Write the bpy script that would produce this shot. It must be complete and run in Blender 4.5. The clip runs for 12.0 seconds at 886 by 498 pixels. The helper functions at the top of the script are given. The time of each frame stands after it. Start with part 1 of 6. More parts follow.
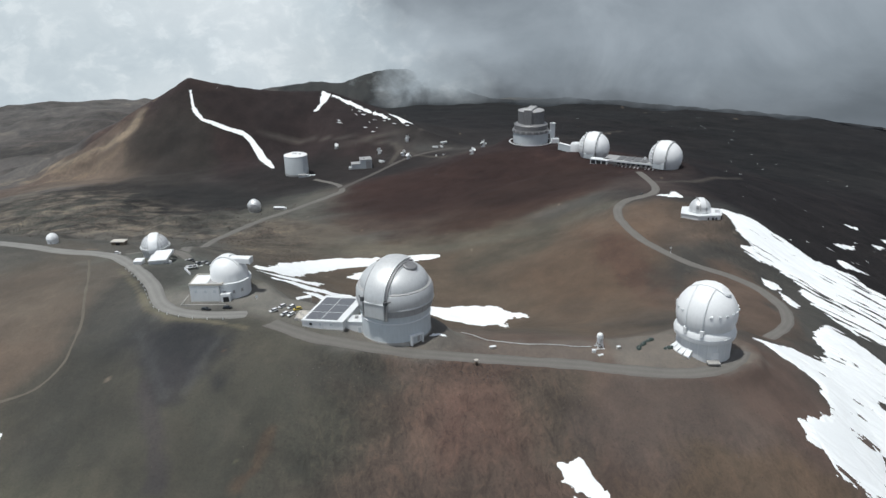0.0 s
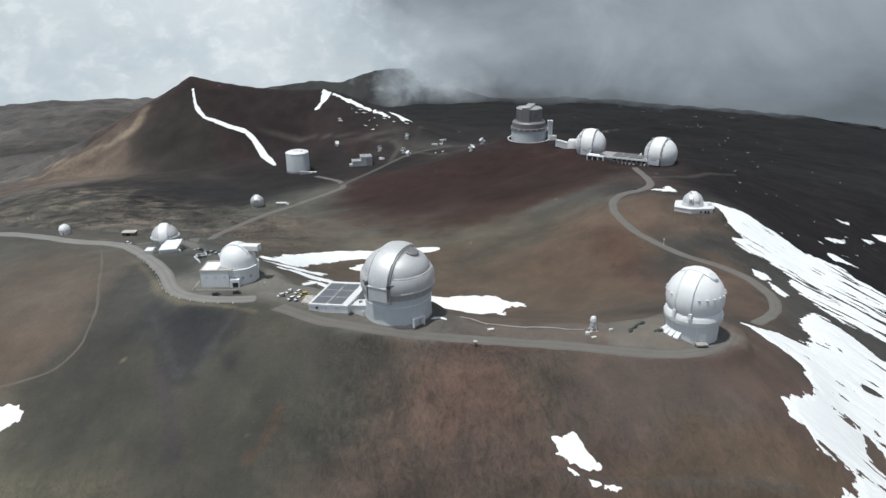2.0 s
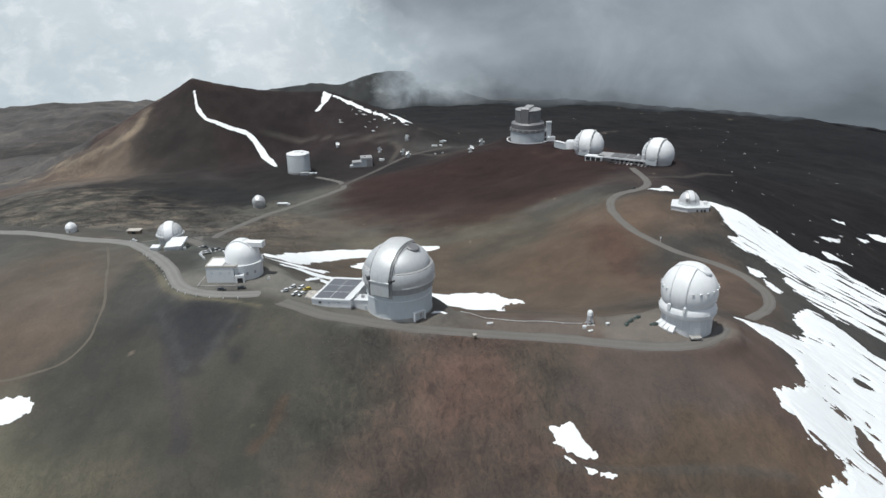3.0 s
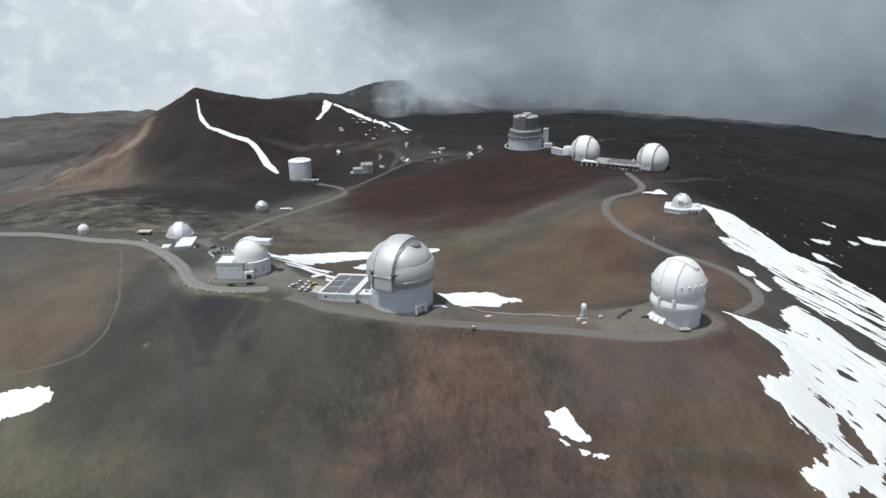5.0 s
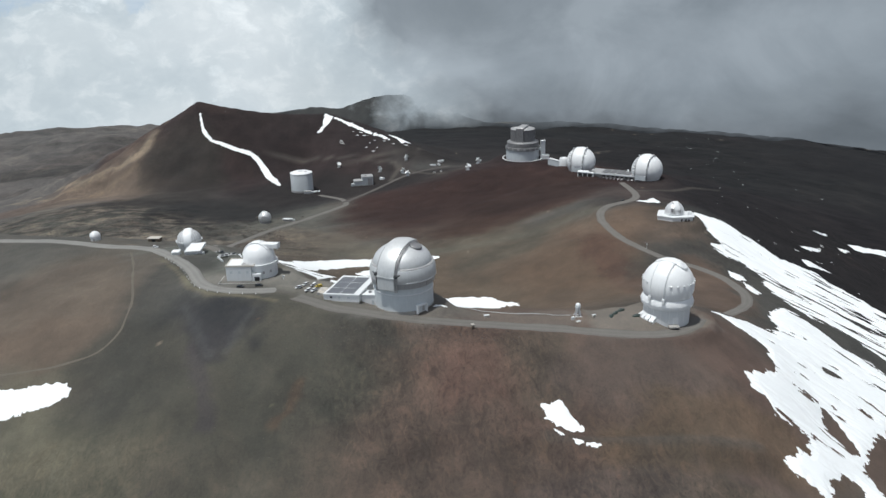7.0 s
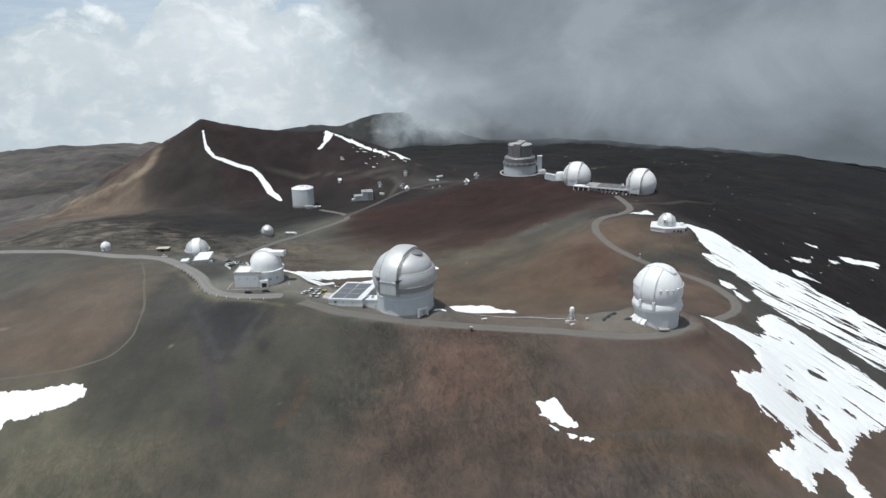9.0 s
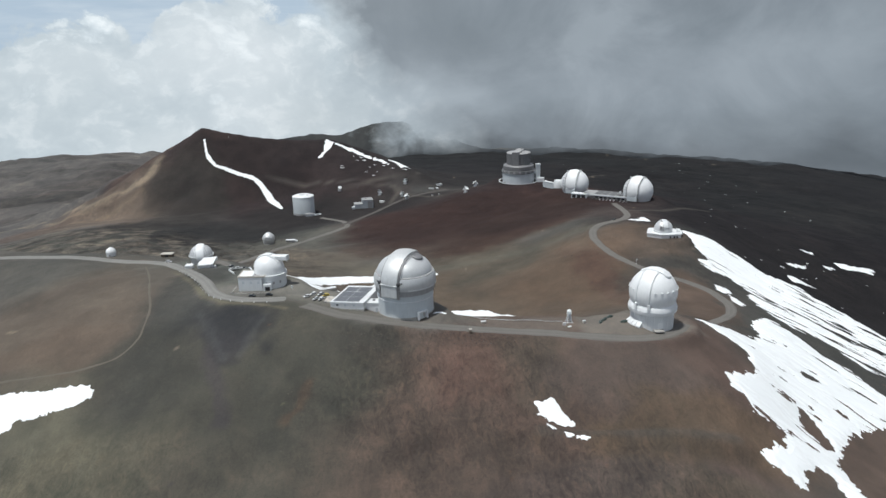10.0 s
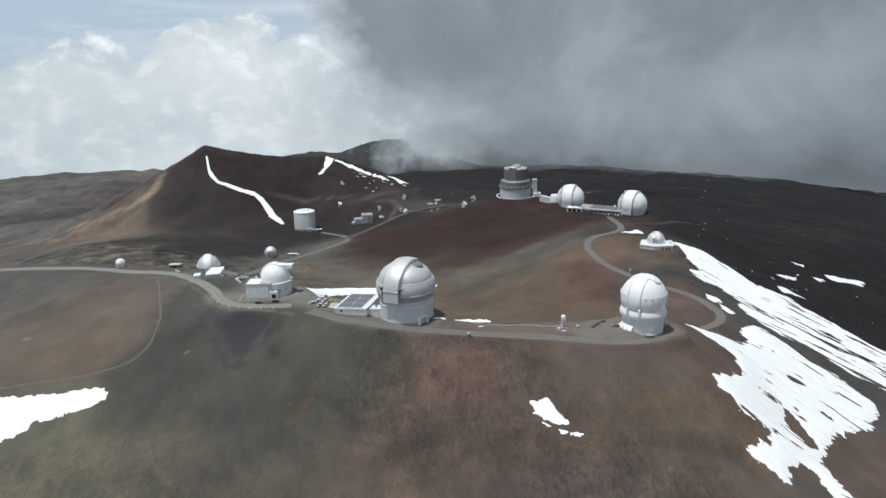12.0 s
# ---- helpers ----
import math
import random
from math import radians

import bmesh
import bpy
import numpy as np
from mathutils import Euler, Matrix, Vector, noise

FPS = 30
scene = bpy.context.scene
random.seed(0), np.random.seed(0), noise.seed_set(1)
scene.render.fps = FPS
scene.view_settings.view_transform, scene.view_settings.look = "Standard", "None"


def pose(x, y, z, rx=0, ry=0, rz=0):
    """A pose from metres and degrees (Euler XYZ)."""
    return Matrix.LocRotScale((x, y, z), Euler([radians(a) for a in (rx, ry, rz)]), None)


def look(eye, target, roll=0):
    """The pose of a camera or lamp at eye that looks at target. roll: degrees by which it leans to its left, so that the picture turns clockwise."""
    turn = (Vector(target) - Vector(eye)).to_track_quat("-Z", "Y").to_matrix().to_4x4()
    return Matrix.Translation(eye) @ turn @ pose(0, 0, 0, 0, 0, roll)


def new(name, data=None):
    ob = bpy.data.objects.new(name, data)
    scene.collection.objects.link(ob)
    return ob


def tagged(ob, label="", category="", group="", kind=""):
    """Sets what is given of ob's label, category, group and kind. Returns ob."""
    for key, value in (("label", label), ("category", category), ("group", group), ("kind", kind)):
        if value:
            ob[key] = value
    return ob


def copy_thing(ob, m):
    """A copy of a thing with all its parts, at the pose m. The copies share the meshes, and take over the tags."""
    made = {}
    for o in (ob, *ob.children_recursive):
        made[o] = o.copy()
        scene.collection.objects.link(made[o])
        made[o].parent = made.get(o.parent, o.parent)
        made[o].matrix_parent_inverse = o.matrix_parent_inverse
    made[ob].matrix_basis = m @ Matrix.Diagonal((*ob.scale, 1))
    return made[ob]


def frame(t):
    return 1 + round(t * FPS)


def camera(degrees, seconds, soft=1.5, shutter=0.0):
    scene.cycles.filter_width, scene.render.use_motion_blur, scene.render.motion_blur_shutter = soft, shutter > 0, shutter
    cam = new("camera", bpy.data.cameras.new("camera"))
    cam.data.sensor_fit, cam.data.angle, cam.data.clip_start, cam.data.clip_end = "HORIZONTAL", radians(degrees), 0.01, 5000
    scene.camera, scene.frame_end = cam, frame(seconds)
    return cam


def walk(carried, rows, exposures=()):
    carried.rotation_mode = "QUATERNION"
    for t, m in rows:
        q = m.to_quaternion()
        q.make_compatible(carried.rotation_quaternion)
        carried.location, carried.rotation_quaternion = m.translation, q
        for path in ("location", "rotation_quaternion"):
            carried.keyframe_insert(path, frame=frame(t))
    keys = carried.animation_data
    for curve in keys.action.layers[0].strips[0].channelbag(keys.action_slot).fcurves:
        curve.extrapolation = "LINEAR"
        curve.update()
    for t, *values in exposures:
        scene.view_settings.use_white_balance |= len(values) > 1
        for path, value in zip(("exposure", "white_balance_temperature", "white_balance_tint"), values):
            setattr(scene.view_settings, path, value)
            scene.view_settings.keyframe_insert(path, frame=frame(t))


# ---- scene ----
cam = camera(61.3, 12.0)
PATH = [
    (0.0, (17.06, -323.55, 178.39), (22.214, -230.278, 142.688), -1.31),
    (0.5, (16.55, -328.04, 178.34), (21.754, -234.808, 142.569), -1.28),
    (1.0, (16.05, -332.68, 178.30), (21.293, -239.451, 142.508), -1.26),
    (1.5, (15.56, -337.43, 178.27), (20.832, -244.190, 142.504), -1.26),
    (2.0, (15.06, -342.27, 178.24), (20.370, -249.009, 142.556), -1.27),
    (2.5, (14.56, -347.21, 178.21), (19.908, -253.892, 142.662), -1.28),
    (3.0, (14.06, -352.21, 178.19), (19.446, -258.826, 142.820), -1.30),
    (3.5, (13.56, -357.27, 178.16), (18.985, -263.801, 143.028), -1.33),
    (4.0, (13.05, -362.37, 178.14), (18.524, -268.805, 143.285), -1.36),
    (4.5, (12.55, -367.52, 178.12), (18.064, -273.831, 143.587), -1.39),
    (5.0, (12.04, -372.69, 178.10), (17.604, -278.871, 143.932), -1.42),
    (5.5, (11.53, -377.88, 178.08), (17.145, -283.921, 144.317), -1.45),
    (6.0, (11.01, -383.09, 178.06), (16.687, -288.978, 144.739), -1.48),
    (6.5, (10.49, -388.32, 178.04), (16.228, -294.038, 145.194), -1.51),
    (7.0, (9.97, -393.55, 178.02), (15.770, -299.102, 145.680), -1.53),
    (7.5, (9.44, -398.80, 178.00), (15.312, -304.170, 146.192), -1.56),
    (8.0, (8.91, -404.05, 177.97), (14.853, -309.245, 146.726), -1.58),
    (8.5, (8.37, -409.32, 177.95), (14.393, -314.331, 147.277), -1.60),
    (9.0, (7.83, -414.60, 177.93), (13.932, -319.434, 147.841), -1.61),
    (9.5, (7.29, -419.91, 177.91), (13.469, -324.559, 148.413), -1.63),
    (10.0, (6.74, -425.24, 177.89), (13.003, -329.715, 148.988), -1.64),
    (10.5, (6.18, -430.61, 177.87), (12.535, -334.912, 149.560), -1.66),
    (11.0, (5.63, -436.02, 177.85), (12.063, -340.160, 150.124), -1.68),
    (11.5, (5.07, -441.49, 177.84), (11.586, -345.473, 150.672), -1.70),
    (12.0, (4.51, -447.03, 177.82), (11.105, -350.864, 151.199), -1.72),
]
walk(cam, [(t, look(eye, target, roll)) for t, eye, target, roll in PATH])

# ---- daylight: a high sun from the south, thin cloud above ----
SUN_FROM = Vector((-0.250, -0.105, 0.965)).normalized()
world = bpy.data.worlds.new("sky")
scene.world = world
world.use_nodes = True
wn, wl = world.node_tree.nodes, world.node_tree.links
wn.clear()
sky = wn.new("ShaderNodeTexSky")
sky.sky_type, sky.sun_disc = "NISHITA", False
sky.sun_elevation, sky.sun_rotation = math.asin(SUN_FROM.z), math.atan2(SUN_FROM.x, SUN_FROM.y)
sky.altitude, sky.dust_density, sky.air_density = 4000, 2.0, 1.0
back = wn.new("ShaderNodeBackground")
back.inputs["Strength"].default_value = 0.106
wout = wn.new("ShaderNodeOutputWorld")
veil = wn.new("ShaderNodeMix")
veil.data_type = "RGBA"
veil.inputs[0].default_value = 0.65
veil.inputs[7].default_value = (4.4, 4.6, 4.9, 1.0)
wl.new(sky.outputs[0], veil.inputs[6])
wl.new(veil.outputs[2], back.inputs[0])
wl.new(back.outputs[0], wout.inputs[0])

sun_data = bpy.data.lights.new("sun", "SUN")
sun_data.energy, sun_data.angle, sun_data.color = 3.6, radians(1.2), (0.965, 0.97, 0.94)
sun = new("sun", sun_data)
sun.matrix_world = look(SUN_FROM * 900, (0, 0, 0))
scene.view_settings.exposure = 0.0


# ---- materials ----
class Nodes:
    """A small hand for writing node materials."""

    def __init__(self, name):
        self.mat = bpy.data.materials.new(name)
        self.mat.use_nodes = True
        self.tree = self.mat.node_tree
        self.tree.nodes.clear()
        self.out = self.tree.nodes.new("ShaderNodeOutputMaterial")
        self.bsdf = None

    def node(self, kind, **inputs):
        n = self.tree.nodes.new(kind)
        for key, value in inputs.items():
            self.set(n.inputs[key.replace("_", " ")], value)
        return n

    def set(self, socket, value):
        if isinstance(value, bpy.types.NodeSocket):
            self.tree.links.new(value, socket)
        else:
            socket.default_value = (*value, 1.0) if isinstance(value, tuple) and len(value) == 3 and socket.type == "RGBA" else value

    def principled(self, **inputs):
        self.bsdf = self.node("ShaderNodeBsdfPrincipled", **inputs)
        self.tree.links.new(self.bsdf.outputs[0], self.out.inputs[0])
        return self.bsdf

    def place(self, scale=(1, 1, 1)):
        """World place in metres."""
        geo = self.node("ShaderNodeNewGeometry")
        m = self.node("ShaderNodeMapping", Vector=geo.outputs["Position"])
        m.inputs["Scale"].default_value = scale
        return m.outputs[0]

    def local(self, scale=(1, 1, 1)):
        tex = self.node("ShaderNodeTexCoord")
        m = self.node("ShaderNodeMapping", Vector=tex.outputs["Object"])
        m.inputs["Scale"].default_value = scale
        return m.outputs[0]

    def noise(self, vector, scale, detail=4.0, rough=0.55, twist=0.0):
        n = self.node("ShaderNodeTexNoise", Vector=vector, Scale=scale, Detail=detail, Roughness=rough, Distortion=twist)
        return n.outputs["Fac"]

    def ramp(self, fac, *stops):
        n = self.node("ShaderNodeValToRGB", Fac=fac)
        ramp = n.color_ramp
        while len(ramp.elements) < len(stops):
            ramp.elements.new(0.5)
        for e, (p, c) in zip(ramp.elements, stops):
            e.position = p
            e.color = (c, c, c, 1) if isinstance(c, (int, float)) else (*c, 1)
        return n.outputs[0]

    def mix(self, fac, a, b, how="MIX"):
        n = self.node("ShaderNodeMix")
        n.data_type, n.blend_type = "RGBA", how
        self.set(n.inputs[0], fac)
        self.set(n.inputs[6], a)
        self.set(n.inputs[7], b)
        return n.outputs[2]

    def math(self, how, a, b=0.0, c=0.0, clamp=False):
        n = self.node("ShaderNodeMath")
        n.operation, n.use_clamp = how, clamp
        for socket, value in zip(n.inputs, (a, b, c)):
            self.set(socket, value)
        return n.outputs[0]

    def bump(self, height, strength, distance):
        n = self.node("ShaderNodeBump", Height=height, Strength=strength, Distance=distance)
        self.tree.links.new(n.outputs[0], self.bsdf.inputs["Normal"])


def paint(name, colour, rough=0.5, metal=0.0, dirt=0.12, streak=6.0, bump=0.0):
    """Painted or metal sheet, weathered: runs of dirt down the wall, cloudy gloss."""
    k = Nodes(name)
    runs = k.noise(k.local((1.2, 1.2, 0.12)), streak / 6, 5, 0.6)
    blot = k.noise(k.local(), 0.35, 3)
    worn = k.mix(k.ramp(runs, (0.42, 0.0), (0.75, dirt)), colour, tuple(c * 0.45 for c in colour))
    worn = k.mix(k.ramp(blot, (0.35, 0.0), (0.8, dirt)), worn, tuple(c * 0.75 for c in colour))
    k.principled(Base_Color=worn, Metallic=metal)
    k.set(k.bsdf.inputs["Roughness"], k.ramp(blot, (0.3, max(rough - 0.1, 0.05)), (0.7, min(rough + 0.12, 1.0))))
    if bump:
        k.bump(runs, 0.3, bump)
    return k.mat


WHITE = paint("white_paint", (0.77, 0.785, 0.79), 0.45)
WHITE_WORN = paint("weathered_white_paint", (0.68, 0.70, 0.71), 0.55, 0.0, 0.16)
PALE = paint("pale_blue_grey_paint", (0.56, 0.60, 0.62), 0.5, 0.0, 0.2)
SILVER = paint("aluminium_foil_skin", (0.62, 0.635, 0.64), 0.5, 0.4, 0.2)
BRIGHT = paint("bright_aluminium", (0.70, 0.715, 0.72), 0.45, 0.4, 0.18)
WEATHERED = paint("weathered_aluminium", (0.25, 0.25, 0.255), 0.5, 0.4, 0.5)
GREY_METAL = paint("dull_grey_metal", (0.40, 0.40, 0.40), 0.55, 0.3, 0.3)
DARK_GREY = paint("dark_grey_roofing", (0.14, 0.145, 0.15), 0.7, 0.0, 0.4)
DARK_METAL = paint("dark_steel", (0.10, 0.105, 0.11), 0.5, 0.5, 0.3)
CONCRETE = paint("concrete", (0.36, 0.35, 0.33), 0.9, 0.0, 0.35)
CREAM = paint("cream_render", (0.50, 0.47, 0.42), 0.85, 0.0, 0.3)
RUBBER = paint("rubber", (0.02, 0.02, 0.02), 0.8)
TARP = paint("dark_green_tarpaulin", (0.035, 0.055, 0.05), 0.7, 0.0, 0.5)
WOOD = paint("weathered_wood", (0.20, 0.16, 0.12), 0.85, 0.0, 0.4)
OPENING = paint("dark_doorway", (0.02, 0.021, 0.023), 0.6)
CAR_PAINTS = {"white": paint("white_car_paint", (0.78, 0.79, 0.80), 0.25), "yellow": paint("yellow_car_paint", (0.55, 0.42, 0.06), 0.3),
              "dark": paint("dark_car_paint", (0.04, 0.045, 0.05), 0.3), "silver": paint("silver_car_paint", (0.45, 0.46, 0.48), 0.3, 0.5)}


def glass_dark():
    k = Nodes("tinted_glass")
    k.principled(Base_Color=(0.02, 0.025, 0.03), Roughness=0.08, IOR=1.5)
    return k.mat


GLASS = glass_dark()


def solar():
    k = Nodes("solar_cells")
    grid = k.node("ShaderNodeTexBrick", Vector=k.local(), Scale=1.0, Color1=(0.105, 0.115, 0.13), Color2=(0.125, 0.132, 0.145), Mortar=(0.20, 0.21, 0.22))
    grid.inputs["Mortar Size"].default_value = 0.015
    grid.inputs["Brick Width"].default_value, grid.inputs["Row Height"].default_value, grid.offset = 1.0, 1.0, 0.0
    k.principled(Base_Color=grid.outputs[0], Roughness=0.3)
    return k.mat


SOLAR = solar()


def snow_material():
    k = Nodes("old_snow")
    p = k.place()
    dirt = k.noise(k.place((1, 0.4, 1)), 0.12, 6, 0.65)
    cups = k.noise(p, 0.9, 4)
    k.principled(Base_Color=k.mix(k.ramp(dirt, (0.52, 0.0), (0.85, 0.35)), (0.82, 0.845, 0.855), (0.6, 0.58, 0.56)), Roughness=0.75)
    k.bump(cups, 0.35, 0.4)
    return k.mat


SNOW = snow_material()


def ground_material():
    """Cinder and ash: the soil's colour by place, painted shade included; its alpha says how stony and furrowed the
    place is.
    """
    k = Nodes("cinder_ground")
    soil = k.node("ShaderNodeAttribute")
    soil.attribute_name = "soil"
    rough = soil.outputs["Alpha"]
    p = k.place()
    broad = k.noise(p, 0.02, 6, 0.6)
    mid = k.noise(p, 0.14, 6, 0.62, 0.4)
    grit = k.noise(p, 1.0, 5, 0.7)
    fine = k.noise(p, 2.6, 3, 0.6)
    furrow = k.noise(k.place((0.22, 0.10, 0.14)), 1.0, 8, 0.66, 1.5)
    clod = k.noise(k.place((0.9, 0.45, 0.6)), 1.0, 5, 0.7, 0.8)
    c = soil.outputs["Color"]
    flow = k.noise(k.place((0.012, 0.012, 0.03)), 1.0, 9, 0.66, 0.8)
    c = k.mix(k.math("MULTIPLY", rough, k.ramp(flow, (0.36, 0.7), (0.50, 0.0))), c, k.mix(1.0, c, (0.58, 0.58, 0.60), "MULTIPLY"))
    c = k.mix(k.math("MULTIPLY", rough, k.ramp(flow, (0.52, 0.0), (0.66, 0.8))), c, k.mix(1.0, c, (1.7, 1.6, 1.5), "MULTIPLY"))
    c = k.mix(k.ramp(broad, (0.38, 0.0), (0.7, 0.24)), c, k.mix(1.0, c, (0.66, 0.62, 0.62), "MULTIPLY"))
    c = k.mix(k.ramp(mid, (0.46, 0.0), (0.70, 0.30)), c, k.mix(1.0, c, (1.42, 1.34, 1.26), "MULTIPLY"))
    c = k.mix(k.ramp(grit, (0.34, 0.26), (0.56, 0.0)), c, k.mix(1.0, c, (0.5, 0.5, 0.52), "MULTIPLY"))
    c = k.mix(k.ramp(fine, (0.58, 0.0), (0.76, 0.30)), c, k.mix(1.0, c, (1.5, 1.45, 1.4), "MULTIPLY"))
    # furrow and clod hollows darkened, furrow crests lightened: relief shading in the colour
    c = k.mix(k.math("MULTIPLY", rough, k.ramp(furrow, (0.34, 0.80), (0.50, 0.0))), c, k.mix(1.0, c, (0.55, 0.56, 0.58), "MULTIPLY"))
    c = k.mix(k.math("MULTIPLY", rough, k.ramp(furrow, (0.52, 0.0), (0.66, 0.72))), c, k.mix(1.0, c, (1.58, 1.42, 1.30), "MULTIPLY"))
    c = k.mix(k.math("MULTIPLY", rough, k.ramp(clod, (0.33, 0.55), (0.47, 0.0))), c, k.mix(1.0, c, (0.48, 0.48, 0.5), "MULTIPLY"))
    cell = k.node("ShaderNodeTexVoronoi", Vector=p, Scale=0.42, Randomness=1.0)
    pick = k.node("ShaderNodeSeparateColor", Color=cell.outputs["Color"])
    stone = k.math("MULTIPLY", k.ramp(cell.outputs["Distance"], (0.08, 1.0), (0.30, 0.0)), k.ramp(pick.outputs[0], (0.72, 0.0), (0.80, 1.0)))
    tone = k.mix(pick.outputs[1], k.mix(1.0, c, (0.38, 0.38, 0.40), "MULTIPLY"), k.mix(1.0, c, (1.5, 1.45, 1.4), "MULTIPLY"))
    c = k.mix(k.math("MULTIPLY", stone, k.math("ADD", 0.12, k.math("MULTIPLY", rough, 0.5))), c, tone)
    k.principled(Base_Color=c, Roughness=0.95)
    k.bsdf.inputs["Specular IOR Level"].default_value = 0.15
    h = k.math("ADD", k.math("MULTIPLY", mid, 1.2), k.math("MULTIPLY", grit, 0.45))
    h = k.math("ADD", h, k.math("MULTIPLY", rough, k.math("ADD", k.math("MULTIPLY", furrow, 2.2), k.math("MULTIPLY", clod, 0.9))))
    k.bump(h, 0.8, 1.0)
    return k.mat


GROUND = ground_material()


def road_material(name, colour, track):
    k = Nodes(name)
    p = k.place()
    fine = k.noise(p, 1.6, 5, 0.7)
    blot = k.noise(p, 0.09, 4)
    uv = k.node("ShaderNodeUVMap")
    sep = k.node("ShaderNodeSeparateXYZ", Vector=uv.outputs[0])
    lane = k.math("ABSOLUTE", k.math("SUBTRACT", k.math("ABSOLUTE", k.math("SUBTRACT", sep.outputs[0], 0.5)), 0.24))
    worn = k.ramp(k.math("ADD", lane, k.math("MULTIPLY", k.math("SUBTRACT", blot, 0.5), 0.12)), (0.04, 1.0), (0.2, 0.0))
    c = k.mix(k.ramp(blot, (0.3, 0.0), (0.75, 0.5)), colour, tuple(v * 0.7 for v in colour))
    c = k.mix(k.math("MULTIPLY", worn, track), c, tuple(min(v * 1.4, 1) for v in colour))
    c = k.mix(k.ramp(fine, (0.35, 0.3), (0.6, 0.0)), c, tuple(v * 0.55 for v in colour))
    k.principled(Base_Color=c, Roughness=0.95)
    k.bsdf.inputs["Specular IOR Level"].default_value = 0.2
    k.bump(fine, 0.3, 0.1)
    return k.mat


GRAVEL = road_material("graded_cinder_road", (0.156, 0.148, 0.137), 0.2)
TRACK = road_material("dark_cinder_track", (0.098, 0.090, 0.084), 0.2)
TRAIL = road_material("trodden_cinder", (0.140, 0.126, 0.104), 0.0)
ASPHALT = road_material("worn_pavement", (0.215, 0.212, 0.20), 0.3)


def stone_material():
    k = Nodes("lava_stone")
    info = k.node("ShaderNodeNewGeometry")
    tone = k.ramp(info.outputs["Random Per Island"], (0.0, (0.05, 0.042, 0.04)), (0.6, (0.10, 0.075, 0.065)), (1.0, (0.13, 0.115, 0.105)))
    k.principled(Base_Color=k.mix(k.noise(k.place(), 3.0, 4), tone, k.mix(1.0, tone, (0.5, 0.5, 0.5), "MULTIPLY")), Roughness=0.95)
    return k.mat


STONE = stone_material()
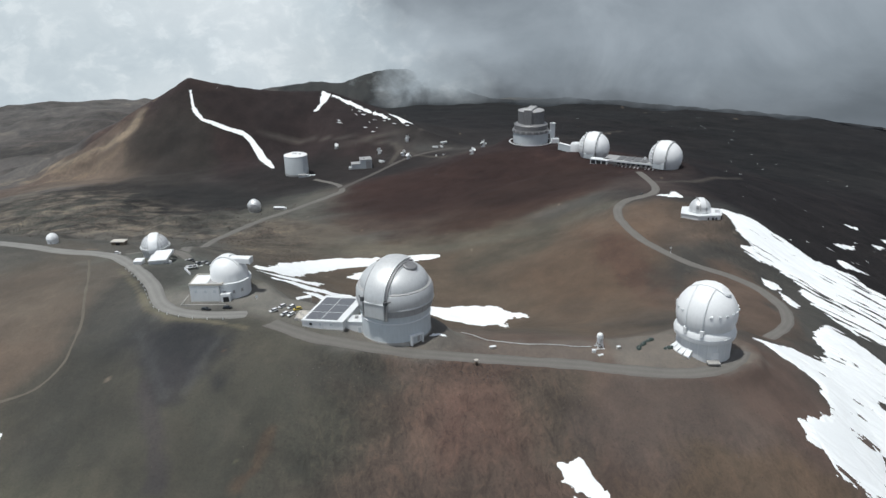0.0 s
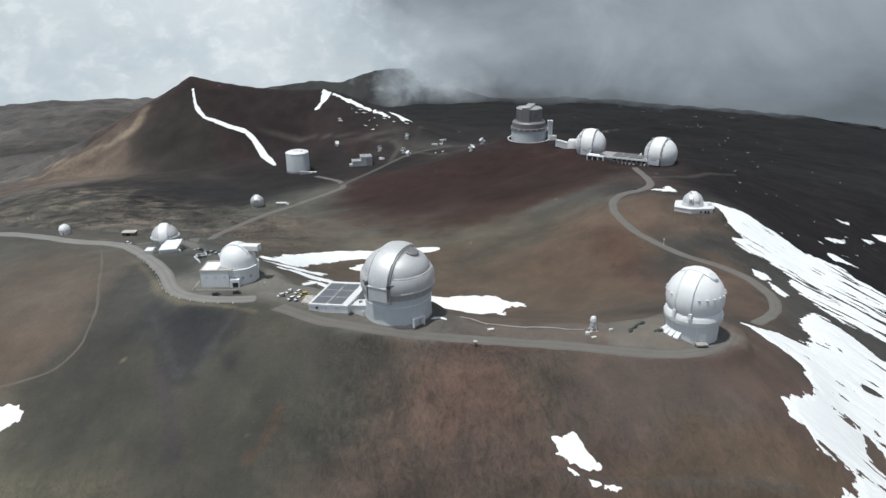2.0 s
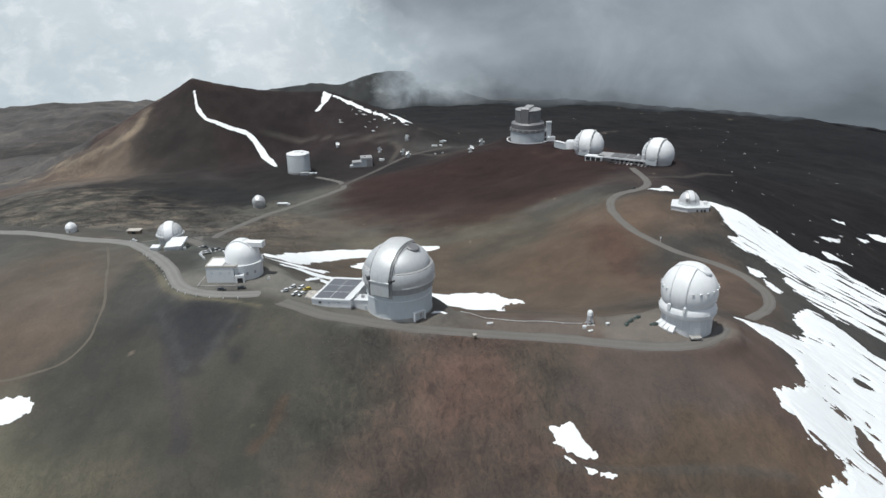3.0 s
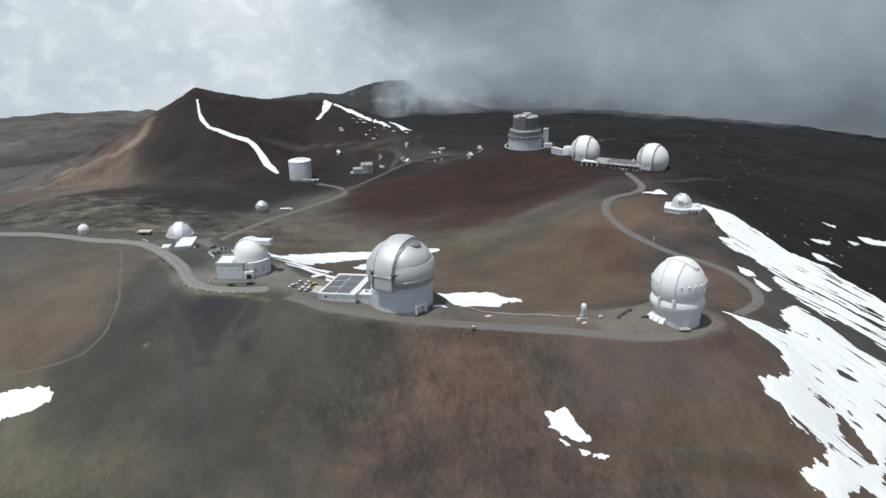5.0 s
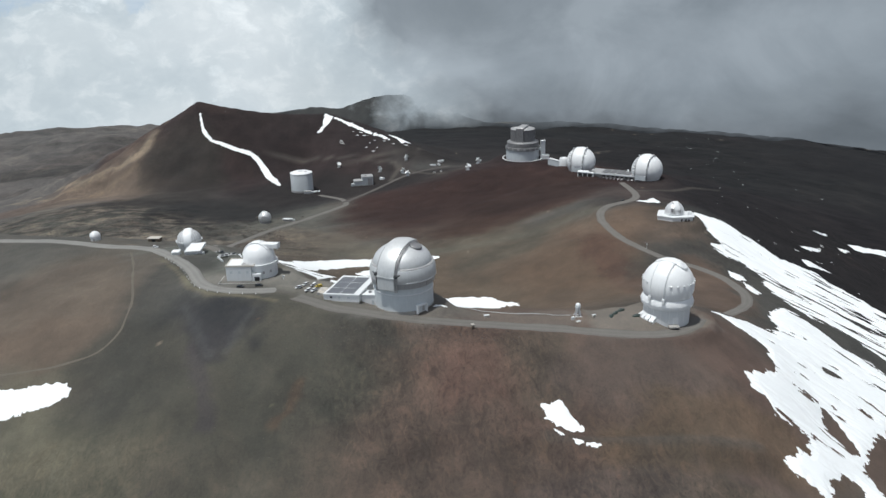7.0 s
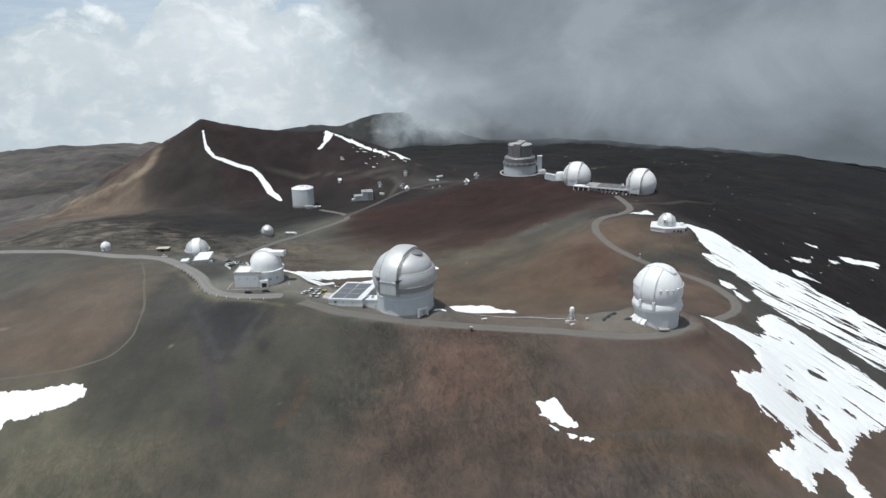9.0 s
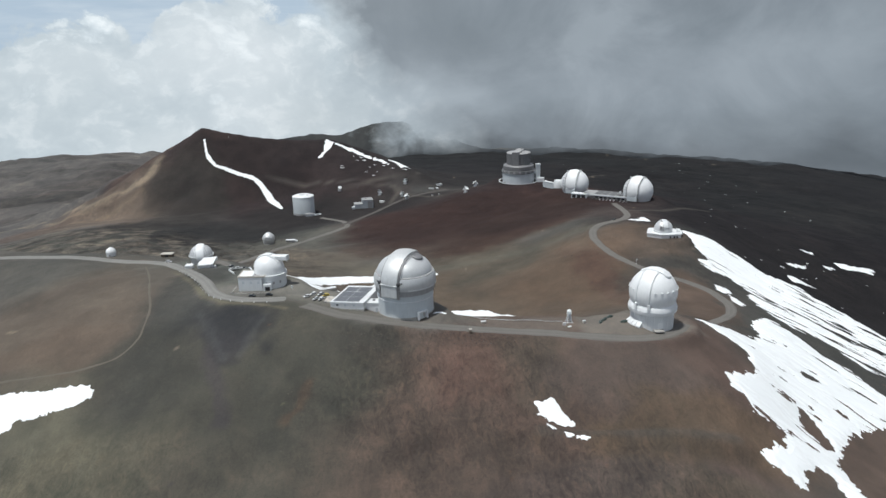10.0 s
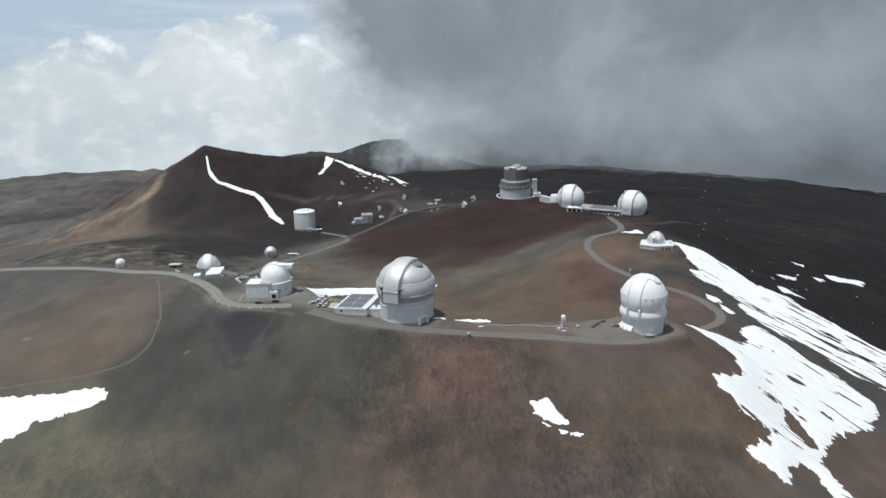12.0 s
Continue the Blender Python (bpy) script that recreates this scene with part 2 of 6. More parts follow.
# ---- the mountain: landform lines, each a run of (x, y, z) in plan ----
LANDFORMS = {
    "summit_crest": [(-430, 228, -13), (-345, 206, -4.5), (-310, 200, -2.5), (-268, 190, 0), (-228, 185, 1), (-173, 155, 2), (-135, 124, 7), (-100, 42, 13), (-62, 24, 12.5), (-30, 18, 8.5),
                     (12, -3, 4.5), (49, -11, -2), (113, 2, -3.5), (165, 2, -5.5), (185, 5, -9)],
    "east_shoulder": [(-164, 7, -10), (-173, -18, -20), (-168, -34, -29), (-181, -75, -42), (-100, -30, -12), (-50, -40, -17), (41, -52, -14),
                      (48, -50, -12), (79, -62, -21), (99, -73, -29), (191, -53, -24), (202, -34, -26)],
    "east_bench": [(86, -107, -34), (99, -93, -29), (139, -123, -39), (184, -106, -46), (30, -110, -40), (-60, -100, -40)],
    "east_foot": [(0, -200, -78), (150, -200, -80), (-180, -180, -85), (0, -450, -175), (300, -450, -200), (-350, -450, -190), (0, -900, -340),
                  (700, -900, -420), (-800, -900, -420)],
    "rim_bench": [(30, 24, 1), (48, 19, -3), (70, 19, -4.2), (92, 16, -4.6), (50, 40, -11), (72, 40, -12.3), (52, 60, -19.3), (75, 60, -20.4), (60, 95, -36), (100, 95, -38)],
    "bowl": [(84, 148, -63), (107, 170, -66), (50, 150, -58), (-20, 130, -36), (-75, 150, -17), (-60, 230, -49), (48, 325, -78), (48, 372, -82), (95, 220, -69),
             (176, 170, -52), (92, 344, -74), (150, 330, -62), (20, 480, -92), (130, 60, -28), (0, 70, -17)],
    "keck_road": [(207, 243, -33), (213, 280, -34), (216, 323, -34), (235, 362, -34), (258, 362, -34), (275, 470, -46), (232, 237, -40),
                  (266, 174, -49), (272, 115, -46), (255, 85, -42), (222, 55, -29)],
    "north_hill": [(275, 292, -32), (290, 300, -34), (250, 268, -33), (245, 225, -35), (260, 540, -53), (345, 525, -54), (300, 590, -55), (240, 580, -54), (197, 730, -65),
                   (139, 719, -72), (75, 725, -89), (150, 560, -72), (90, 560, -82), (-38, 675, -106), (30, 600, -96), (300, 720, -75), (380, 620, -75)],
    "snow_slope": [(207, 25, -17), (283, 178, -54), (324, 284, -48), (343, 258, -66), (302, 139, -58), (280, 69, -50), (448, 326, -103), (319, 63, -72),
                   (252, -41, -62), (420, 180, -112), (400, -20, -125), (330, -120, -115)],
    "north_plain": [(541, 454, -126), (590, 475, -145), (627, 854, -163), (739, 832, -177), (900, 600, -220), (700, 100, -235), (1300, 300, -350), (700, -300, -300)],
    "west_road": [(-133, 197, -13), (-149, 252, -32.5), (-160, 350, -66), (-148, 450, -88), (-122, 560, -104), (-68, 684, -111), (0, 850, -122)],
    "west_plain": [(-185, 688, -129), (-145, 840, -131), (-191, 889, -133), (-47, 875, -131), (-95, 960, -122), (34, 1026, -124), (140, 950, -118), (-376, 552, -92),
                   (-313, 480, -82), (-260, 300, -45), (-400, 450, -84), (-624, 1022, -172), (-483, 720, -112), (-800, 700, -175)],
    "south_flank": [(-330, 150, -16), (-330, 0, -38), (-300, -120, -75), (-500, 150, -70), (-700, 0, -160), (-1200, 300, -280)],
    "far_plain": [(-1336, 2354, -254), (-948, 2517, -274), (-1000, 1500, -235), (-1900, 1500, -340), (-300, 1700, -205), (175, 1871, -212), (565, 2116, -251), (907, 2013, -266),
                  (1258, 1493, -255), (900, 1300, -215), (1900, 1000, -420), (-400, 2300, -235)],
    "far_rim": [(-1500, 3600, -560), (500, 3800, -620), (2600, 3000, -680), (3600, 500, -900), (-3600, 800, -850), (-3000, -3000, -1000), (3000, -3000, -1000)],
}


def spline_ground(forms, give):
    """A thin-plate surface through the landform lines, as a function of plan arrays in metres; give: how softly it holds them."""
    p = np.array([q for line in forms.values() for q in line], float)
    xy, z = p[:, :2] / 500.0, p[:, 2]

    def kernel(d2):
        return 0.5 * d2 * np.log(d2 + 1e-9)

    n = len(p)
    a = np.zeros((n + 3, n + 3))
    a[:n, :n] = kernel(((xy[:, None] - xy[None]) ** 2).sum(-1)) + give * np.eye(n)
    a[:n, n], a[:n, n + 1:] = 1, xy
    a[n, :n], a[n + 1:, :n] = 1, xy.T
    w = np.linalg.solve(a, np.r_[z, 0, 0, 0])

    def height(x, y):
        x, y = np.asarray(x, float), np.asarray(y, float)
        u, v = x.ravel() / 500.0, y.ravel() / 500.0
        out = w[n] + w[n + 1] * u + w[n + 2] * v
        for k in range(n):
            out = out + w[k] * kernel((u - xy[k, 0]) ** 2 + (v - xy[k, 1]) ** 2)
        return out.reshape(x.shape)

    return height


def along(x, y, line):
    """Distance from plan arrays to a run of points (x, y, ...), and the run's further values at the nearest place."""
    best, value = np.full(np.shape(x), 1e9), np.zeros(np.shape(x))
    for a, b in zip(line[:-1], line[1:]):
        dx, dy = b[0] - a[0], b[1] - a[1]
        s = np.clip(((x - a[0]) * dx + (y - a[1]) * dy) / (dx * dx + dy * dy), 0, 1)
        d = np.hypot(x - a[0] - s * dx, y - a[1] - s * dy)
        near = d < best
        best = np.where(near, d, best)
        value = np.where(near, a[2] + s * (b[2] - a[2]), value)
    return best, value


def along_soft(x, y, line):
    """As along(), with the run's heights blended between neighbouring pieces."""
    best, total, weight = np.full(np.shape(x), 1e9), np.zeros(np.shape(x)), np.zeros(np.shape(x))
    for a, b in zip(line[:-1], line[1:]):
        dx, dy = b[0] - a[0], b[1] - a[1]
        s = np.clip(((x - a[0]) * dx + (y - a[1]) * dy) / (dx * dx + dy * dy), 0, 1)
        d = np.hypot(x - a[0] - s * dx, y - a[1] - s * dy)
        w = 1 / (d + 4) ** 3
        best, total, weight = np.minimum(best, d), total + w * (a[2] + s * (b[2] - a[2])), weight + w
    return best, total / weight


def lattice(x, y, seed):
    """Smooth value noise on a unit lattice, -1 to 1."""
    ix, iy = np.floor(x).astype(np.int64), np.floor(y).astype(np.int64)
    fx, fy = x - ix, y - iy
    fx, fy = fx * fx * (3 - 2 * fx), fy * fy * (3 - 2 * fy)

    def spot(i, j):
        h = (i * 374761393 + j * 668265263 + seed * 974634541) & 0xFFFFFFFF
        h = ((h ^ (h >> 13)) * 1274126177) & 0xFFFFFFFF
        return ((h ^ (h >> 16)) & 0xFFFF) / 32767.5 - 1

    a, b, c, d = spot(ix, iy), spot(ix + 1, iy), spot(ix, iy + 1), spot(ix + 1, iy + 1)
    return (a * (1 - fx) + b * fx) * (1 - fy) + (c * (1 - fx) + d * fx) * fy


def fractal(x, y, size, octaves, seed):
    """Value noise in octaves, the largest of that size in metres."""
    total, gain = 0, 1.0
    for k in range(octaves):
        c, s = math.cos(k * 0.7), math.sin(k * 0.7)
        total = total + gain * lattice((c * x - s * y) / size + 17.3 * k, (s * x + c * y) / size - 9.1 * k, seed + k)
        size, gain = size / 2.03, gain * 0.5
    return total


def smooth_max(a, b, r):
    h = np.clip(0.5 + 0.5 * (a - b) / r, 0, 1)
    return b + (a - b) * h + r * h * (1 - h)


GROUND_0 = spline_ground(LANDFORMS, 0.0006)
CINDER_RIM = [(-371, 1125, -12), (-350, 1131, -18), (-308, 1141, -28), (-248, 1153, -41), (-185, 1162, -45), (-127, 1169, -49), (-70, 1130, -62), (-11, 1060, -78), (60, 980, -98)]
FAR_RIM = [(-480, 2240, -200), (-300, 2255, -192), (-170, 2265, -184), (-95, 2275, -162), (-50, 2276, -151), (-6, 2276, -146), (50, 2276, -151), (110, 2280, -172), (230, 2300, -232)]


def landscape(x, y):
    """The mountain without roads and pads."""
    x, y = np.asarray(x, float), np.asarray(y, float)
    z = GROUND_0(x, y)
    wob = 1 + 0.10 * fractal(x, y, 90, 3, 5)
    d, top = along_soft(x, y, CINDER_RIM)
    z = smooth_max(top - 0.46 * wob * np.maximum(d - 4, 0), z, 14)
    d, top = along_soft(x, y, FAR_RIM)
    z = smooth_max(top - 0.5 * wob * np.maximum(d - 10, 0), z, 12)
    away = np.clip(np.hypot(x - 60, y - 60) / 700, 0.12, 3.0)
    z = z + away * 2.6 * fractal(x, y, 150, 4, 11) * np.clip((np.hypot(x - 50, y - 60) - 60) / 300, 0.25, 1)
    far = np.clip((np.hypot(x, y) - 1300) / 900, 0, 1)
    z = z + far * (9 + 7 * np.clip(-x / 600, 0, 1)) * np.abs(fractal(x, y, 170, 4, 53)) - far * 6
    lava = np.clip((y - 330 + 0.25 * np.abs(x)) / 300, 0, 1)
    z = z + lava * 1.6 * np.abs(fractal(x, y, 34, 4, 23)) * np.clip((np.abs(x - 150) - 250) / 150, 0, 1)
    field = np.clip(1.4 - np.hypot((x + 290) / 230, (y - 490) / 170), 0, 1)
    z = z + field * 4.2 * np.abs(fractal(x, y, 34, 5, 29))
    d, _ = along(x, y, [(58, -58, 0), (72, -80, 0), (93, -87, 0), (123, -92, 0), (154, -92, 0), (184, -91, 0)])
    z = z + 1.9 * np.exp(-(d / 6) ** 2) - 1.4 * np.exp(-((d - 11) / 6) ** 2)
    d, _ = along(x, y, [(240, -118, 0), (262, -92, 0), (290, -72, 0), (330, -60, 0)])
    z = z + 2.5 * np.exp(-(d / 12) ** 2)
    d, _ = along(x, y, [(58, -40, 0), (66, -66, 0), (64, -100, 0), (50, -150, 0)])
    z = z - 2.2 * np.exp(-(d / 8) ** 2)
    d, _ = along(x, y, [(-88, 14, 0), (-92, -8, 0), (-78, -40, 0), (-70, -90, 0)])
    z = z - 2.4 * np.exp(-(d / 9) ** 2)
    return z + 0.45 * fractal(x, y, 15, 3, 37)


# ---- roads and pads cut into the mountain ----
def bend(points, step):
    """A smooth run through plan points, resampled about every step metres."""
    p = np.array(points, float)
    p = np.vstack([2 * p[0] - p[1], p, 2 * p[-1] - p[-2]])
    out = []
    for k in range(1, len(p) - 2):
        n = max(1, int(np.hypot(*(p[k + 1] - p[k])[:2]) / step))
        for i in range(n):
            t = i / n
            out.append(0.5 * (2 * p[k] + (p[k + 1] - p[k - 1]) * t + (2 * p[k - 1] - 5 * p[k] + 4 * p[k + 1] - p[k + 2]) * t * t
                              + (3 * p[k] - p[k - 1] - 3 * p[k + 1] + p[k + 2]) * t ** 3))
    out.append(p[-2])
    return np.array(out)


def graded(points, step=6.0, ease=5):
    """A road's centre line with its own even profile."""
    q = bend(points, step)
    z = landscape(q[:, 0], q[:, 1])
    pad = np.r_[np.repeat(z[0], ease), z, np.repeat(z[-1], ease)]
    z = np.convolve(pad, np.ones(2 * ease + 1) / (2 * ease + 1), "valid")
    return np.c_[q, z]


SUMMIT_ROAD = [(-420, 215), (-340, 207), (-268, 189), (-217, 163.5), (-190, 153), (-171, 141.5), (-156, 123), (-138.5, 96.5), (-127, 77), (-119, 59), (-112.5, 46.5), (-104, 38), (-90.6, 31.6), (-75.8, 29), (-60, 29)]
RIM_ROAD = [(-84, 27), (-66, 26), (-53.6, 22.8), (-39.8, 14.4), (-28, 8.2), (-17, 4.6), (10.7, -1.4), (33.6, -4.4), (65.4, -6.0), (92.5, -9.4), (108, -13), (126.5, -17), (145, -19.4), (162.7, -16.5), (178, -7.3), (189, 8)]
BRANCH_ROAD = [(-181, 148), (-172, 150.5), (-162, 154), (-150, 158.5), (-138, 157.5), (-129, 150), (-124, 141)]
VALLEY_ROAD = [(-130, 146), (-136, 172), (-146, 215), (-158, 290), (-168, 385), (-151, 487), (-113, 591), (-76, 648), (-65, 677), (-84, 753), (-118, 798)]
ARRAY_ROAD = [(-66, 680), (-41, 746), (0, 826), (45, 880), (110, 930)]
NORTH_ROAD = [(287, 490), (282, 440), (274, 395), (262, 362), (246, 347), (227, 336), (213, 316), (207, 284), (209, 247), (219, 220), (238, 196), (261, 182), (276, 160), (276, 130), (266, 103), (250, 80), (229, 60)]
ROADS = {"valley_road": (VALLEY_ROAD, 8.5, GRAVEL), "branch_road": (BRANCH_ROAD, 6.0, GRAVEL), "array_road": (ARRAY_ROAD, 6.5, TRACK), "north_road": (NORTH_ROAD, 7.6, GRAVEL),
         "rim_road": (RIM_ROAD, 9.0, GRAVEL), "summit_road": (SUMMIT_ROAD, 8.0, ASPHALT)}
LINES = {name: (graded(points), width) for name, (points, width, _) in ROADS.items()}
# x, y, z, flat radius, reach of its bank
PADS = [(11.4, 20.4, 4.5, 20, 14), (-26, 30, 7.5, 12, 12), (166.4, 3, -5.5, 21, 12), (-80, 56, 12.6, 20, 16), (-46, 36, 10.8, 10, 14), (-145.4, 141, 5.5, 16, 14), (-227.3, 181.8, 2, 8, 8),
        (-168.5, 585, -107.5, 16, 14), (-142, 592, -108.5, 9, 9), (-148.7, 848, -131, 26, 16), (207, 734, -65, 38, 20), (261.4, 591.7, -54, 30, 20), (331.4, 526.2, -53, 30, 20), (296, 545, -53, 34, 20),
        (276.7, 284, -33, 22, 9), (-52, 865, -130, 24, 14), (113, 5, -4, 8, 10), (138, 2, -5, 13, 10), (-105, 92, 10, 12, 12), (-183, 178, 0, 6, 8)]


def ground(x, y):
    """Height of the finished ground, with pads and road beds, for plan arrays."""
    x, y = np.atleast_1d(np.asarray(x, float)), np.atleast_1d(np.asarray(y, float))
    z = landscape(x, y)
    for px, py, pz, flat, reach in PADS:
        d = np.hypot(x - px, y - py)
        k = d < flat + reach
        s = np.clip((flat + reach - d[k]) / reach, 0, 1)
        s = s * s * (3 - 2 * s)
        z[k] = z[k] * (1 - s) + pz * s
    for line, width in LINES.values():
        lo, hi = line.min(0), line.max(0)
        k = (x > lo[0] - 16) & (x < hi[0] + 16) & (y > lo[1] - 16) & (y < hi[1] + 16)
        if not k.any():
            continue
        d, top = along(x[k], y[k], line)
        s = np.clip((width / 2 + 8 - d) / 7, 0, 1)
        s = s * s * (3 - 2 * s)
        z[k] = z[k] * (1 - s) + (top - 0.3) * s
    return z


def height(x, y):
    return float(ground([x], [y])[0])


def blob(x, y, cx, cy, rx, ry, turn=0.0, soft=0.5):
    """1 inside a soft-edged ellipse in plan, 0 outside; its edge frayed."""
    c, s = math.cos(radians(turn)), math.sin(radians(turn))
    u, v = (c * (x - cx) + s * (y - cy)) / rx, (c * (y - cy) - s * (x - cx)) / ry
    d = np.hypot(u, v)
    near = d < 1.8 + soft / 2
    out = np.zeros(d.shape)
    if near.any():
        d = d[near] + 0.34 * fractal(x[near], y[near], min(rx, ry) * 0.9, 5, int(abs(cx) + abs(cy)) % 97)
        t = np.clip((1 + soft / 2 - d) / soft, 0, 1)
        out[near] = t * t * (3 - 2 * t)
    return out


OLD_TRACK = [(214, 334, 0), (175, 344, 0), (132, 353, 0), (93, 350, 0), (57, 352, 0), (5, 350, 0), (-50, 352, 0)]
FOOT_TRAIL = [(-186, 138, 0), (-172, 101, 0), (-163, 70, 0), (-156, 46, 0), (-155, 29, 0), (-156, 17, 0), (-164, 6, 0), (-178, 0, 0), (-200, -2, 0), (-260, 0, 0)]
TRACKS = [([(-260, 1012, 0), (-203, 1019, 0), (-148, 1023, 0), (-91, 998, 0), (-10, 984, 0), (50, 980, 0), (90, 1010, 0)], 4.0), ([(-89, 969, 0), (-40, 973, 0), (0, 961, 0), (19, 938, 0), (6, 880, 0), (0, 844, 0)], 5.0),
          ([(9, 939, 0), (40, 890, 0), (62, 840, 0), (85, 770, 0)], 4.5), ([(287, 422, 0), (336, 445, 0), (420, 540, 0), (475, 630, 0)], 3.5), ([(246, 744, 0), (383, 1094, 0), (502, 1269, 0)], 4.0),
          ([(78, -83, 0), (93, -86, 0), (123, -91, 0), (154, -91, 0), (181, -90, 0)], 3.0)]
# drawn-out drifts of one soil down a slope: line, half width, colour, strength
DRIFTS = [([(-108, -9, 0), (-102, -21, 0), (-97, -38, 0), (-92, -57, 0)], 4.0, (0.062, 0.055, 0.059), 0.6),
          ([(-45.6, -37, 0), (-49.6, -45, 0), (-51, -53, 0), (-57, -60, 0)], 2.6, (0.135, 0.080, 0.055), 0.38),
          ([(40, -36, 0), (35, -49, 0), (31, -58, 0)], 6.0, (0.150, 0.088, 0.072), 0.3),
          ([(-450, 1066, 0), (-461, 1025, 0), (-492, 988, 0), (-552, 985, 0), (-664, 1080, 0), (-765, 1052, 0)], 10.0, (0.240, 0.195, 0.150), 0.55),
          ([(-446, 1050, 0), (-470, 1004, 0), (-512, 966, 0), (-580, 968, 0), (-700, 1020, 0)], 6.0, (0.230, 0.182, 0.135), 0.5),
          ([(-462, 980, 0), (-492, 940, 0), (-540, 915, 0), (-640, 930, 0)], 6.0, (0.170, 0.130, 0.098), 0.55),
          ([(-474, 930, 0), (-510, 890, 0), (-560, 870, 0)], 8.0, (0.130, 0.098, 0.078), 0.5)]
ROAD_VERGE = [(-158, 112, 0), (-143, 88, 0), (-129, 64, 0), (-120, 44, 0), (-106, 31, 0), (-84, 23, 0), (-64, 17, 0)]
